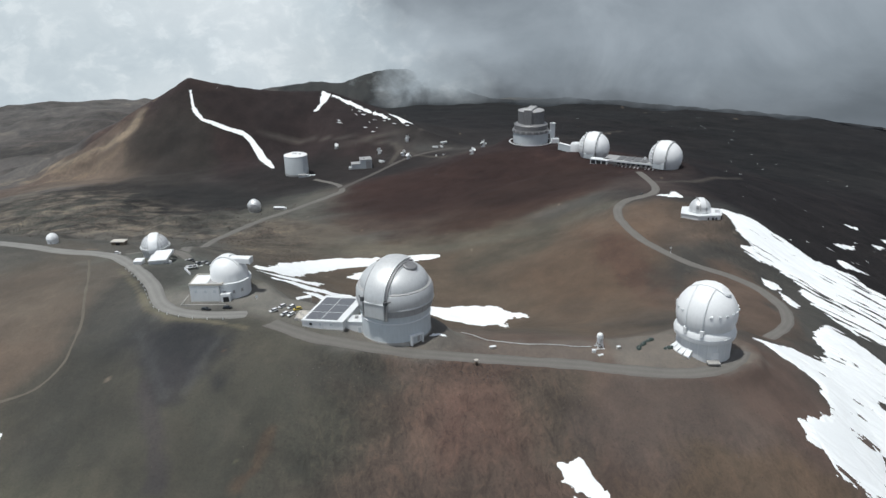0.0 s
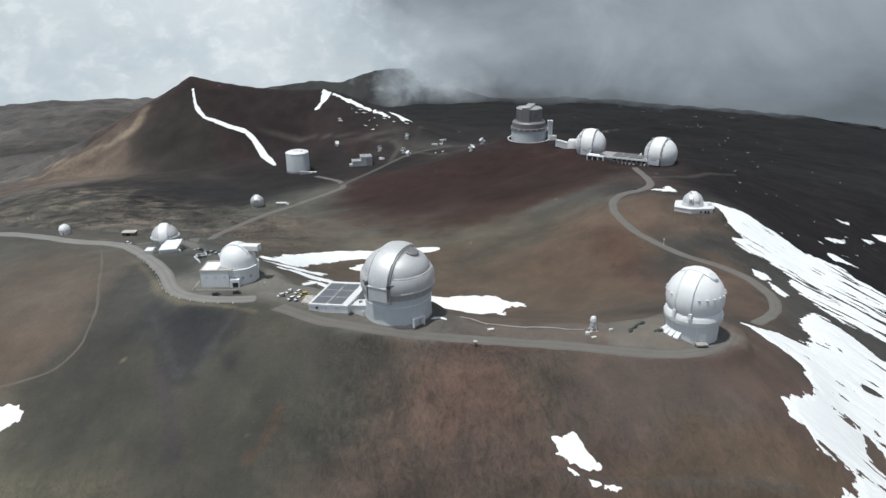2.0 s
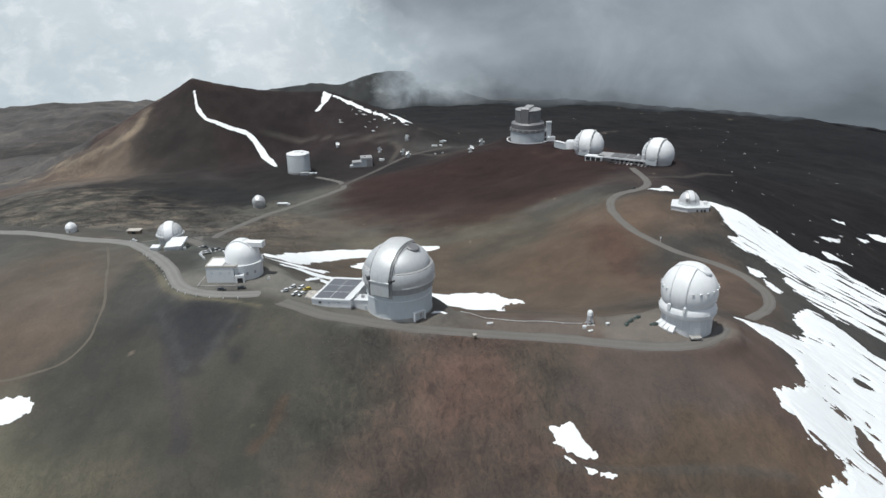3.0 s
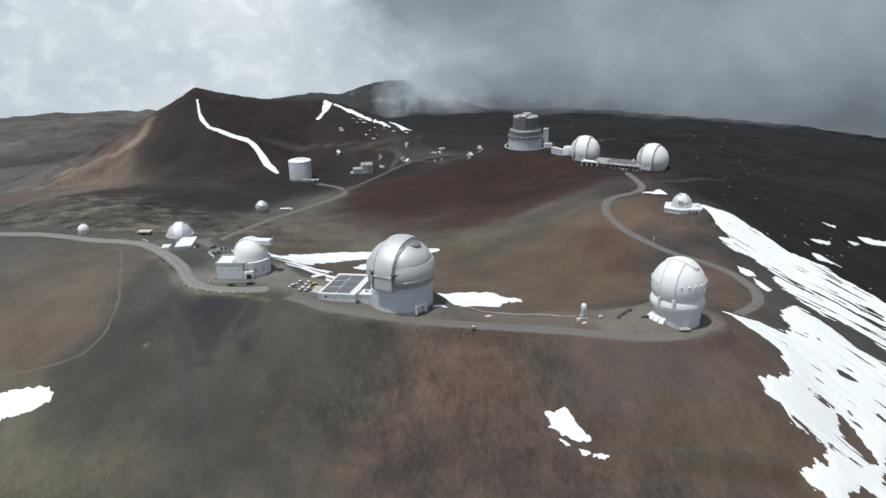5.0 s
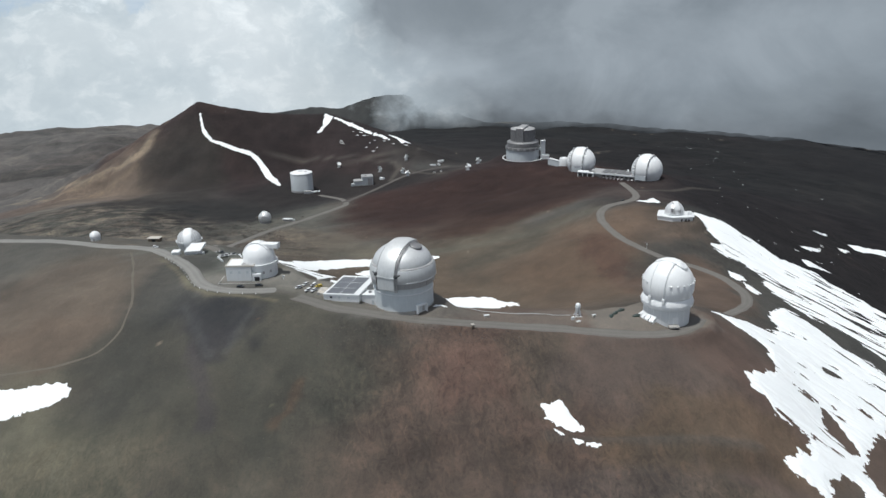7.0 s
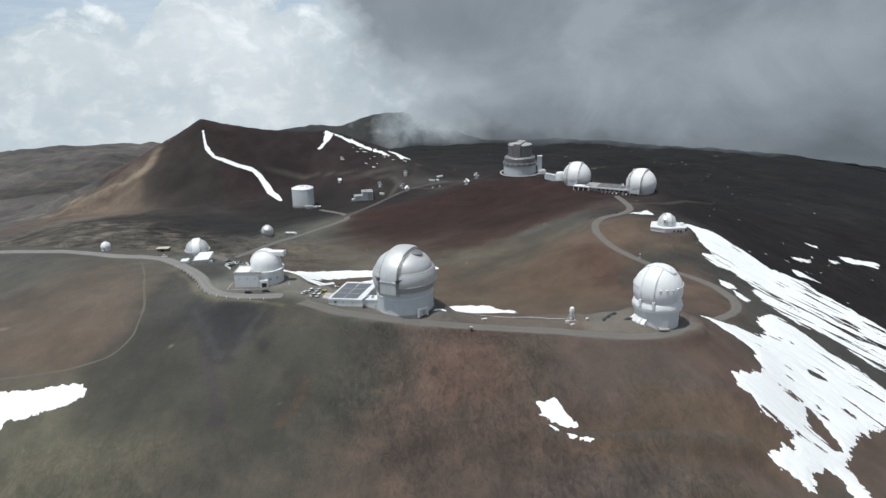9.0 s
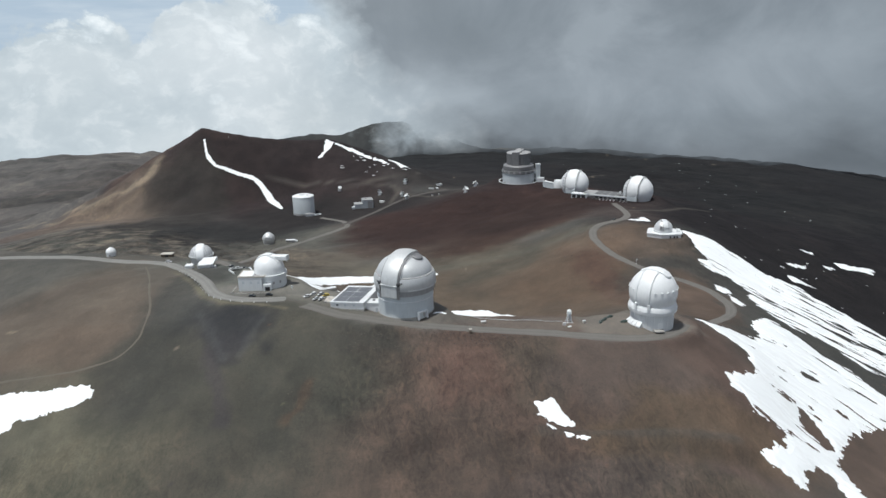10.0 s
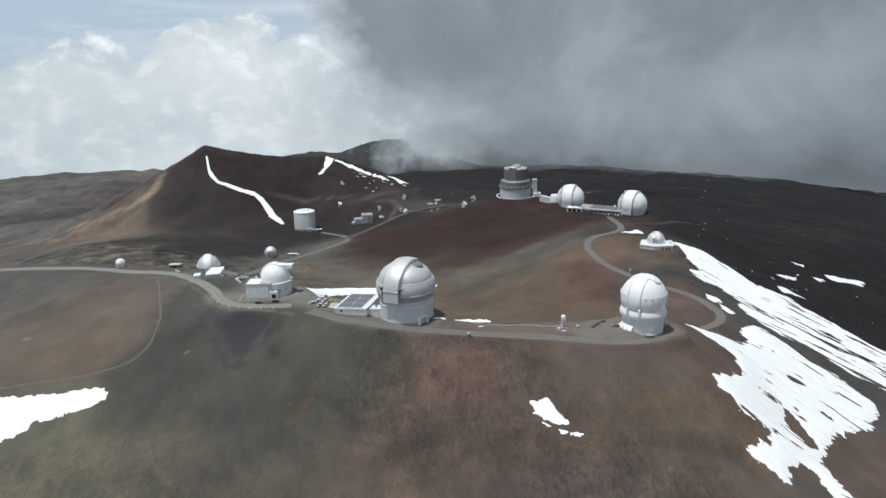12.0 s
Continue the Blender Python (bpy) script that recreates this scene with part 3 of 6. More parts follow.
# soil colours by place, some with shade painted in: x, y, half sizes, turn, softness, colour, strength
SOILS_AND_SHADE = [
    # far left plain, lightened in colour for distance haze
    (-1200, 1900, 1500, 1100, 0, 0.5, (0.106, 0.098, 0.094), 1.0),
    (-420, 560, 330, 160, 10, 0.6, (0.099, 0.095, 0.083), 0.9),
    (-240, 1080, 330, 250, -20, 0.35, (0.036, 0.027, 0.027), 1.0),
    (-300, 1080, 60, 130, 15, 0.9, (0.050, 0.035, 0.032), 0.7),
    (-600, 900, 70, 200, -22, 0.7, (0.100, 0.072, 0.061), 0.7),
    (-200, 760, 260, 90, 5, 0.7, (0.031, 0.029, 0.029), 0.9),
    (-300, 640, 190, 80, 10, 0.7, (0.046, 0.047, 0.044), 0.7),
    # dark lava, blackened further for the cloud shadow over the right plain
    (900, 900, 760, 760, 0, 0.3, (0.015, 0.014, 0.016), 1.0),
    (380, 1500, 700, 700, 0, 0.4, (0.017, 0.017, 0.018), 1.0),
    (430, 560, 150, 260, 35, 0.6, (0.041, 0.036, 0.035), 0.9),
    # red north hill, darkened in colour for the cloud shadow on it
    (190, 640, 210, 110, -15, 0.6, (0.042, 0.026, 0.025), 0.95),
    (100, 560, 170, 130, -20, 0.7, (0.043, 0.025, 0.022), 0.9),
    (60, 470, 130, 50, -10, 0.7, (0.062, 0.042, 0.035), 0.8),
    (300, 420, 90, 70, 30, 0.6, (0.067, 0.051, 0.047), 0.8),
    (90, 250, 150, 150, 0, 0.7, (0.118, 0.088, 0.066), 0.9),
    (190, 170, 70, 120, 10, 0.7, (0.120, 0.084, 0.062), 0.9),
    (110, 110, 80, 60, 0, 0.8, (0.104, 0.080, 0.063), 0.7),
    (20, 375, 110, 45, 5, 0.9, (0.118, 0.102, 0.080), 0.7),
    (120, 310, 60, 30, 25, 0.9, (0.090, 0.080, 0.064), 0.7),
    (255, 250, 48, 60, 0, 0.7, (0.126, 0.088, 0.066), 0.85),
    (262, 236, 20, 16, 0, 0.8, (0.150, 0.124, 0.092), 0.6),
    (330, 160, 120, 170, -35, 0.5, (0.063, 0.061, 0.057), 0.9),
    (230, 0, 70, 60, -30, 0.6, (0.084, 0.071, 0.062), 0.7),
    (70, -120, 90, 190, 5, 0.8, (0.120, 0.086, 0.071), 0.9),
    (140, -170, 130, 60, 0, 0.7, (0.095, 0.078, 0.065), 0.8),
    (185, -60, 60, 70, 0, 0.8, (0.118, 0.084, 0.072), 0.8),
    (-60, -150, 80, 200, 0, 0.9, (0.080, 0.076, 0.065), 0.95),
    # shade below the rim road's left part, painted as blue-grey ground
    (-90, -14, 34, 38, 0, 0.8, (0.050, 0.051, 0.053), 0.9),
    (-130, 45, 22, 55, -15, 0.8, (0.071, 0.074, 0.066), 0.7),
    (-150, -120, 70, 80, 0, 0.9, (0.108, 0.103, 0.085), 0.7),
    (-230, 60, 75, 90, 0, 0.6, (0.106, 0.092, 0.077), 0.9),
    (-210, 30, 40, 30, 0, 0.8, (0.106, 0.088, 0.072), 0.7),
    (-40, 25, 90, 40, -20, 0.5, (0.158, 0.152, 0.140), 0.85),
    (-130, 115, 50, 45, 0, 0.6, (0.131, 0.136, 0.123), 0.7),
    (-20, 2280, 560, 150, 0, 0.5, (0.043, 0.044, 0.044), 1.0),
    (-500, 1650, 420, 330, 0, 0.7, (0.065, 0.058, 0.055), 0.7),
    (-1500, 2300, 900, 60, 8, 1.2, (0.070, 0.065, 0.062), 0.6),
    (-1000, 1950, 700, 40, -6, 1.2, (0.072, 0.066, 0.062), 0.6),
    (-760, 1250, 300, 40, 8, 1.2, (0.060, 0.054, 0.051), 0.6),
    (-900, 1500, 500, 60, 5, 0.9, (0.051, 0.048, 0.046), 0.8),
    # shaded slope under the rim road, put into the ground colour
    (-24, -20, 84, 19, -14, 0.6, (0.046, 0.046, 0.045), 0.9),
    (-98, 8, 34, 24, 12, 0.7, (0.054, 0.055, 0.054), 0.9),
    (120, -42, 70, 16, 0, 0.8, (0.077, 0.060, 0.053), 0.7),
    # right plain again: cloud shadow painted into the lava colour
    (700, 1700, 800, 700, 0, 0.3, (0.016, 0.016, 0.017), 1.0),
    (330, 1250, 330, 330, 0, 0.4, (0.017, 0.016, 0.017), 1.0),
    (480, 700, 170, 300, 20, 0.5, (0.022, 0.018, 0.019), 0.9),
    # more of the rim's shade painted on the left slope
    (-104, -16, 40, 40, 20, 0.9, (0.056, 0.057, 0.056), 0.8),
    (-97, 10, 17, 20, -20, 0.5, (0.043, 0.046, 0.052), 0.9),
    (-68, -18, 12, 30, -25, 0.9, (0.088, 0.085, 0.081), 0.6),
    (118, -95, 34, 16, 0, 0.9, (0.088, 0.074, 0.057), 0.7),
    (150, -118, 60, 8, -4, 1.2, (0.113, 0.093, 0.073), 0.7),
    (176, -140, 22, 12, 0, 1.0, (0.127, 0.069, 0.059), 0.7),
    (-165, -100, 40, 60, 0, 1.0, (0.132, 0.122, 0.096), 0.6),
    (-22, -95, 40, 70, -12, 1.5, (0.098, 0.083, 0.069), 0.6),
    # shading of the gully, painted as a dark strip
    (66, -82, 9, 30, -6, 1.0, (0.062, 0.054, 0.047), 0.6),
    (-190, -60, 40, 60, 10, 1.0, (0.120, 0.112, 0.082), 0.6),
    (262, 262, 34, 40, 0, 0.8, (0.128, 0.092, 0.071), 0.6),
    # north hill's front: red cinder with cloud shadow painted in
    (130, 440, 110, 55, 20, 0.8, (0.047, 0.030, 0.025), 0.9),
    (230, 560, 120, 110, 0, 0.7, (0.034, 0.021, 0.020), 0.85),
    # far plain, its cloud shadow put into the soil colour
    (160, 1020, 190, 170, 0, 0.6, (0.026, 0.023, 0.023), 0.9),
    (40, 800, 110, 90, 20, 0.7, (0.033, 0.026, 0.025), 0.8),
    (210, 760, 120, 60, 10, 0.7, (0.033, 0.024, 0.024), 0.8),
    (-130, 850, 140, 60, 0, 0.7, (0.027, 0.024, 0.024), 0.85),
    (-250, 90, 50, 14, 10, 1.0, (0.070, 0.062, 0.056), 0.6),
    (-215, 55, 30, 10, -10, 1.0, (0.075, 0.064, 0.055), 0.5),
    (75, 240, 50, 14, 20, 1.0, (0.092, 0.072, 0.056), 0.5),
    (190, 215, 16, 60, 5, 1.0, (0.090, 0.052, 0.042), 0.6),
    # dark lava with cloud shadow painted in, towards the right
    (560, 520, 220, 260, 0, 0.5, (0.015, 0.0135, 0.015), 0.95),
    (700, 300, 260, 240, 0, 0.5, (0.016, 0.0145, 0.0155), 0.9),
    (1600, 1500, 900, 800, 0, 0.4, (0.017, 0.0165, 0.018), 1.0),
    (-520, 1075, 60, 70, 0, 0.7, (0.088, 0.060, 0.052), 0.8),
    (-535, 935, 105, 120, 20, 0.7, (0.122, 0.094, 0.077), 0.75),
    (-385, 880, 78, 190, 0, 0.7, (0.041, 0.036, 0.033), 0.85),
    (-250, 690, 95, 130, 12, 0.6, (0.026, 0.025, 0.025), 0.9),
    (-60, -45, 75, 60, 0, 0.8, (0.074, 0.070, 0.058), 0.9),
    (-60, -120, 95, 70, 0, 0.9, (0.078, 0.070, 0.058), 0.8),
    (48, -62, 58, 52, -10, 1.0, (0.116, 0.082, 0.068), 0.9),
    (25, -115, 60, 45, 0, 1.0, (0.102, 0.077, 0.064), 0.8),
    (95, -118, 45, 16, 0, 0.8, (0.106, 0.082, 0.073), 0.7),
    (-14, -13, 26, 9, -12, 0.8, (0.066, 0.062, 0.054), 0.85),
    (82, -42, 22, 26, 10, 0.8, (0.100, 0.080, 0.065), 0.8),
    (142, -44, 58, 26, 0, 0.6, (0.106, 0.082, 0.071), 0.85),
    (160, -84, 60, 20, 0, 0.8, (0.116, 0.084, 0.060), 0.75),
    (-120, 24, 24, 17, -25, 0.8, (0.046, 0.046, 0.046), 0.85),
    # darkest part of the painted rim shade
    (-91, 8, 23, 19, -15, 0.6, (0.036, 0.037, 0.040), 0.92),
    (-95, -8, 11, 12, 0, 0.6, (0.043, 0.042, 0.045), 0.8),
    (-205, 75, 62, 60, 0, 0.7, (0.112, 0.091, 0.075), 0.75),
    (-200, 20, 48, 20, 5, 0.8, (0.118, 0.091, 0.073), 0.7),
    (-138, 62, 22, 52, -15, 0.8, (0.058, 0.057, 0.053), 0.85),
    (-140, -14, 36, 28, 0, 0.8, (0.058, 0.056, 0.049), 0.85),
    (-165, -80, 45, 32, 10, 0.9, (0.110, 0.100, 0.076), 0.7),
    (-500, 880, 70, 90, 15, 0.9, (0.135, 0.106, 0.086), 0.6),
    (305, -80, 62, 48, 0, 0.5, (0.104, 0.076, 0.063), 0.9),
    (50, -45, 26, 16, -20, 0.9, (0.145, 0.088, 0.072), 0.3),
    (190, -25, 26, 40, 25, 0.8, (0.108, 0.076, 0.064), 0.7),
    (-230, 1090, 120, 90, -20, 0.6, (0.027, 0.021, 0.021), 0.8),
    (-60, 830, 170, 90, 0, 0.7, (0.024, 0.021, 0.021), 0.85),
    # red hill darkened once more for its cloud shadow
    (110, 560, 150, 110, -20, 0.7, (0.036, 0.022, 0.020), 0.8),
    (310, -30, 50, 45, 20, 0.6, (0.100, 0.074, 0.062), 0.9),
    (238, 130, 36, 75, -18, 0.6, (0.110, 0.079, 0.063), 0.9),
    (-95, 395, 62, 95, 0, 0.7, (0.128, 0.108, 0.088), 0.85),
    # foot of the red hill, cloud shadow included in the colour
    (190, 500, 90, 60, 10, 0.8, (0.040, 0.025, 0.022), 0.9),
    (70, 4, 66, 13, -4, 0.5, (0.135, 0.112, 0.098), 0.9),
    (15, 18, 34, 24, 0, 0.5, (0.140, 0.126, 0.113), 0.9),
    (158, 0, 42, 24, 0, 0.35, (0.155, 0.137, 0.122), 0.95),
]
# stony, furrowed ground: x, y, half sizes, turn, softness, how stony
STONY = [(55, -65, 75, 58, -8, 1.0, 0.75), (110, -122, 70, 22, 0, 0.7, 0.8), (30, -13, 60, 7, -6, 0.6, 0.75), (-370, 570, 260, 110, 132, 0.5, 1.0), (-110, 340, 45, 120, 10, 0.6, 0.9),
         (-165, -85, 60, 45, 0, 0.8, 0.55), (-60, -110, 70, 50, 0, 0.9, 0.35), (170, -80, 60, 30, 0, 0.8, 0.45), (750, 900, 620, 760, 0, 0.3, 0.8), (-1000, 1800, 1300, 900, 0, 0.4, 0.7), (300, 240, 40, 50, 0, 0.6, 0.6)]


def soil_shade_colour(x, y):
    """The soil's base colour by plan, from broad drifts of ash and cinder, with cloud shadow and slope shade painted
    in.
    """
    c = np.empty((x.size, 3))
    c[:] = (0.094, 0.088, 0.079)
    for cx, cy, rx, ry, turn, soft, colour, strength in SOILS_AND_SHADE:
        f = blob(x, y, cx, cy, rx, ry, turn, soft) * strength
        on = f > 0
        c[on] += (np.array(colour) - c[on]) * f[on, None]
    d, _ = along(x, y, OLD_TRACK)
    f = (0.5 * np.clip(1.4 - d / 11, 0, 1))[:, None]
    c = c * (1 - f) + np.array((0.128, 0.118, 0.094)) * f
    f = blob(x, y, -370, 570, 250, 95, 132, 0.5) * np.clip(0.5 + 1.6 * fractal(x, y, 18, 5, 61), 0, 1)
    c = c * (1 - 0.8 * f[:, None]) + 0.8 * f[:, None] * np.array((0.185, 0.158, 0.130))
    # dark flecks paint the shadows of rough lava into the field
    f = blob(x, y, -350, 550, 280, 130, 132, 0.5) * np.clip(-0.05 - 2.2 * fractal(x, y * 1.5, 16, 5, 62), 0, 1)
    c = c * (1 - 0.7 * f[:, None]) + 0.7 * f[:, None] * np.array((0.045, 0.041, 0.039))
    f = blob(x, y, -190, -80, 60, 60, 0, 0.9) * np.clip(0.1 + 1.5 * fractal(x + 0.25 * y, y / 5, 7, 4, 66), 0, 1)
    c = c * (1 - 0.5 * f[:, None]) + 0.5 * f[:, None] * np.array((0.150, 0.138, 0.104))
    near = np.clip(1 - np.hypot((x - 20) / 230, (y + 110) / 110), 0, 1) ** 0.5
    f = near * np.clip(1.3 * fractal(x + 0.2 * y, y / 2, 9, 5, 67), -0.8, 0.8)
    c = c * (1 + 0.15 * f[:, None] * np.array((1.15, 0.9, 0.8)))
    for line, wide, colour, strength in DRIFTS:
        d, _ = along(x, y, line)
        f = (strength * np.clip(1.5 - d / (wide * (1 + 0.7 * fractal(x, y, wide * 2.5, 4, int(wide * 10)))), 0, 1))[:, None]
        c = c * (1 - f) + np.array(colour) * f
    for a, b in (((-119, 24, 0), (-97, -16, 0)), ((-88, -14, 0), (-75, 12, 0))):
        d, _ = along(x, y, [a, b])
        f = (0.2 * np.clip(1.5 - d / (2.6 + 1.8 * fractal(x, y, 9, 3, 72)), 0, 1))[:, None]
        c = c * (1 - f) + np.array((0.098, 0.098, 0.100)) * f
    d, _ = along(x, y, ROAD_VERGE)
    f = (0.5 * np.clip(1.5 - d / (1.5 + 1.0 * fractal(x, y, 12, 3, 71)), 0, 1))[:, None]
    c = c * (1 - f) + np.array((0.175, 0.155, 0.105)) * f
    for line, wide in TRACKS:
        d, _ = along(x, y, line)
        f = (0.55 * np.clip(1.5 - d / wide, 0, 1))[:, None]
        c = c * (1 - f) + np.array((0.100, 0.088, 0.078)) * f
    patch = np.clip(fractal(x, y, 70, 5, 41) * 1.3, -1, 1)[:, None]
    mottle = np.clip(fractal(x, y, 17, 4, 43) * 1.2, -1, 1)[:, None]
    c = c * (1 + 0.13 * patch * np.array((1.0, 0.85, 0.75)))
    c = c * np.array((0.965, 1.0, 1.005))
    return c * (1 + 0.12 * mottle * np.array((1.0, 0.92, 0.85)))


def stoniness(x, y):
    f = np.full(x.shape, 0.12)
    for cx, cy, rx, ry, turn, soft, much in STONY:
        f = np.maximum(f, blob(x, y, cx, cy, rx, ry, turn, soft) * much)
    return f


def sheet(name, x, y, z, keep=None):
    """A mesh over a grid of plan places; keep: which of its cells stay."""
    rows, cols = x.shape
    i = np.arange(rows * cols).reshape(rows, cols)
    quads = np.stack([i[:-1, :-1], i[:-1, 1:], i[1:, 1:], i[1:, :-1]], -1)
    quads = quads.reshape(-1, 4)
    quads = quads if keep is None else quads[keep]
    used, flat = np.unique(quads, return_inverse=True)
    co = np.stack([x.ravel(), y.ravel(), z.ravel()], -1)[used]
    me = bpy.data.meshes.new(name)
    me.vertices.add(len(co))
    me.vertices.foreach_set("co", co.astype(np.float32).ravel())
    me.loops.add(flat.size)
    me.loops.foreach_set("vertex_index", flat.ravel().astype(np.int32))
    me.polygons.add(len(quads))
    me.polygons.foreach_set("loop_start", np.arange(0, flat.size, 4, dtype=np.int32))
    me.polygons.foreach_set("use_smooth", np.ones(len(quads), bool))
    me.update(calc_edges=True)
    return me, co


def spread(n, centre, tight, reach):
    """Grid lines that lie dense round the centre and run out to reach."""
    u = np.linspace(-1, 1, n) * math.asinh(reach / tight)
    return centre + tight * np.sinh(u)


LAID = {}


def lie(x, y):
    """Height of the ground's own mesh at plan arrays, for what lies on it."""
    x, y = np.atleast_1d(np.asarray(x, float)), np.atleast_1d(np.asarray(y, float))
    gx, gy, z = LAID["x"], LAID["y"], LAID["z"]
    i = np.clip(np.searchsorted(gx, x) - 1, 0, len(gx) - 2)
    j = np.clip(np.searchsorted(gy, y) - 1, 0, len(gy) - 2)
    s, t = (x - gx[i]) / (gx[i + 1] - gx[i]), (y - gy[j]) / (gy[j + 1] - gy[j])
    return (z[j, i] * (1 - s) + z[j, i + 1] * s) * (1 - t) + (z[j + 1, i] * (1 - s) + z[j + 1, i + 1] * s) * t


def build_ground():
    gx, gy = np.meshgrid(spread(760, 40, 120, 4200), spread(760, 10, 120, 4200))
    z = ground(gx.ravel(), gy.ravel()).reshape(gx.shape)
    LAID.update(x=gx[0], y=gy[:, 0], z=z)
    me, co = sheet("ground", gx, gy, z)
    soil = me.color_attributes.new("soil", "FLOAT_COLOR", "POINT")
    rgb = np.c_[soil_shade_colour(co[:, 0], co[:, 1]), stoniness(co[:, 0], co[:, 1])]
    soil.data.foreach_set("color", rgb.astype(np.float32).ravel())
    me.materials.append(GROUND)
    tagged(new("ground", me), "bare brown and red volcanic cinder mountain with graded pads", "ground", "", "structure")


build_ground()


def build_road(name, line, width, material, label):
    """A road strip on its bed, its edges frayed, slightly crowned, with a thickness that runs into the ground."""
    q = bend(line, 2.0)
    n, top = len(q), q[:, 2]
    way = np.gradient(q[:, :2], axis=0)
    way /= np.linalg.norm(way, axis=1)[:, None]
    side = np.c_[way[:, 1], -way[:, 0]]
    across = np.array([-0.56, -0.5, -0.25, 0.0, 0.25, 0.5, 0.56])
    drop = np.array([-0.6, 0.0, 0.06, 0.1, 0.06, 0.0, -0.6])
    top = top.copy()
    top[:4] -= np.linspace(0.7, 0, 4)
    top[-4:] -= np.linspace(0, 0.7, 4)
    fray = np.c_[fractal(q[:, 0], q[:, 1], 9, 3, 3), fractal(q[:, 0], q[:, 1], 9, 3, 8)]
    x, y, z = np.zeros((n, 7)), np.zeros((n, 7)), np.zeros((n, 7))
    for j, (a, d) in enumerate(zip(across, drop)):
        w = width * a + (0.5 * fray[:, 0] if a < -0.4 else 0.5 * fray[:, 1] if a > 0.4 else 0)
        x[:, j], y[:, j], z[:, j] = q[:, 0] + side[:, 0] * w, q[:, 1] + side[:, 1] * w, top + d - 0.1
    me, co = sheet(name, x, y, z)
    uv = me.uv_layers.new(name="across")
    vert = np.empty(len(me.loops), np.int32)
    me.loops.foreach_get("vertex_index", vert)
    u = np.tile(across + 0.5, n)
    run = np.repeat(np.arange(n) * 2.0, 7)
    uv.data.foreach_set("uv", np.c_[u[vert], run[vert]].astype(np.float32).ravel())
    me.materials.append(material)
    tagged(new(name, me), label, "road", "", "structure")


def build_trail():
    q = bend([p[:2] for p in FOOT_TRAIL], 1.5)
    way = np.gradient(q, axis=0)
    way /= np.linalg.norm(way, axis=1)[:, None]
    side = np.c_[way[:, 1], -way[:, 0]]
    across = np.array([-1.0, -0.6, 0.0, 0.6, 1.0])
    wide = 1 + 0.35 * fractal(q[:, 0], q[:, 1], 8, 3, 19)
    x = q[:, :1] + side[:, :1] * across * wide[:, None]
    y = q[:, 1:] + side[:, 1:] * across * wide[:, None]
    z = lie(x.ravel(), y.ravel()).reshape(x.shape) + np.array([-0.15, 0.1, 0.06, 0.1, -0.15])
    me, _ = sheet("foot_trail", x, y, z)
    me.uv_layers.new(name="across")
    me.materials.append(TRAIL)
    tagged(new("foot_trail", me), "narrow pale trodden foot trail across the slope", "trail", "", "structure")


build_trail()
ROAD_LABELS = {"summit_road": "worn grey paved road winding along the mountain crest", "rim_road": "graded grey cinder road along the crater rim",
               "branch_road": "short gravel road curving behind the ribbed dome", "valley_road": "pale grey gravel road running down to the valley", "array_road": "narrow grey gravel road between dish antennas",
               "north_road": "grey gravel switchback road climbing a red hill"}
for road_name, (points, width, material) in ROADS.items():
    build_road(road_name, LINES[road_name][0], width, material, ROAD_LABELS[road_name])


# ---- hands for building ----
def thing(name, x, y, z, turn=0.0, label="", category="", group=""):
    ob = new(name)
    ob.empty_display_size = 1.0
    ob.matrix_world = pose(x, y, z, 0, 0, turn)
    return tagged(ob, label, category, group)


def part(name, bm, material, parent, label="", smooth=True):
    """Links a bmesh as one mesh object under a thing or a part."""
    bmesh.ops.recalc_face_normals(bm, faces=bm.faces)
    me = bpy.data.meshes.new(name)
    bm.to_mesh(me)
    bm.free()
    me.materials.append(material)
    if smooth:
        me.shade_smooth()
        me.set_sharp_from_angle(angle=radians(35))
    ob = new(name, me)
    ob.parent = parent
    return tagged(ob, label) if label else ob


def box(x0, x1, y0, y1, z0, z1, bevel=0.0, bm=None):
    b = bmesh.new()
    v = [b.verts.new((x, y, z)) for z in (z0, z1) for y in (y0, y1) for x in (x0, x1)]
    for f in ((0, 1, 3, 2), (4, 6, 7, 5), (0, 4, 5, 1), (2, 3, 7, 6), (0, 2, 6, 4), (1, 5, 7, 3)):
        b.faces.new([v[i] for i in f])
    if bevel:
        bmesh.ops.bevel(b, geom=b.edges[:], offset=bevel, segments=1, affect="EDGES")
    return b if bm is None else join(bm, b)


def join(bm, other, m=None):
    """Adds another bmesh to bm."""
    me = bpy.data.meshes.new("x")
    other.to_mesh(me)
    other.free()
    if m is not None:
        me.transform(m)
    bm.from_mesh(me)
    bpy.data.meshes.remove(me)
    return bm


def lathe(profile, n=64, start=0.0, end=360.0, closed=False):
    """Turns a run of (radius, z) about the z axis; a radius of 0 closes it."""
    b = bmesh.new()
    full = abs(end - start) > 359.9
    count = n if full else n + 1
    rings = []
    for r, z in profile:
        if r < 1e-6:
            rings.append([b.verts.new((0, 0, z))])
        else:
            rings.append([b.verts.new((r * math.sin(a), -r * math.cos(a), z)) for a in (radians(start + (end - start) * i / n) for i in range(count))])
    pairs = list(zip(rings[:-1], rings[1:])) + ([(rings[-1], rings[0])] if closed else [])
    for lo, hi in pairs:
        for i in range(n):
            j = (i + 1) % count
            if len(lo) == 1 and len(hi) == 1:
                continue
            if len(lo) == 1:
                b.faces.new((lo[0], hi[j], hi[i]))
            elif len(hi) == 1:
                b.faces.new((lo[i], lo[j], hi[0]))
            else:
                b.faces.new((lo[i], lo[j], hi[j], hi[i]))
    return b


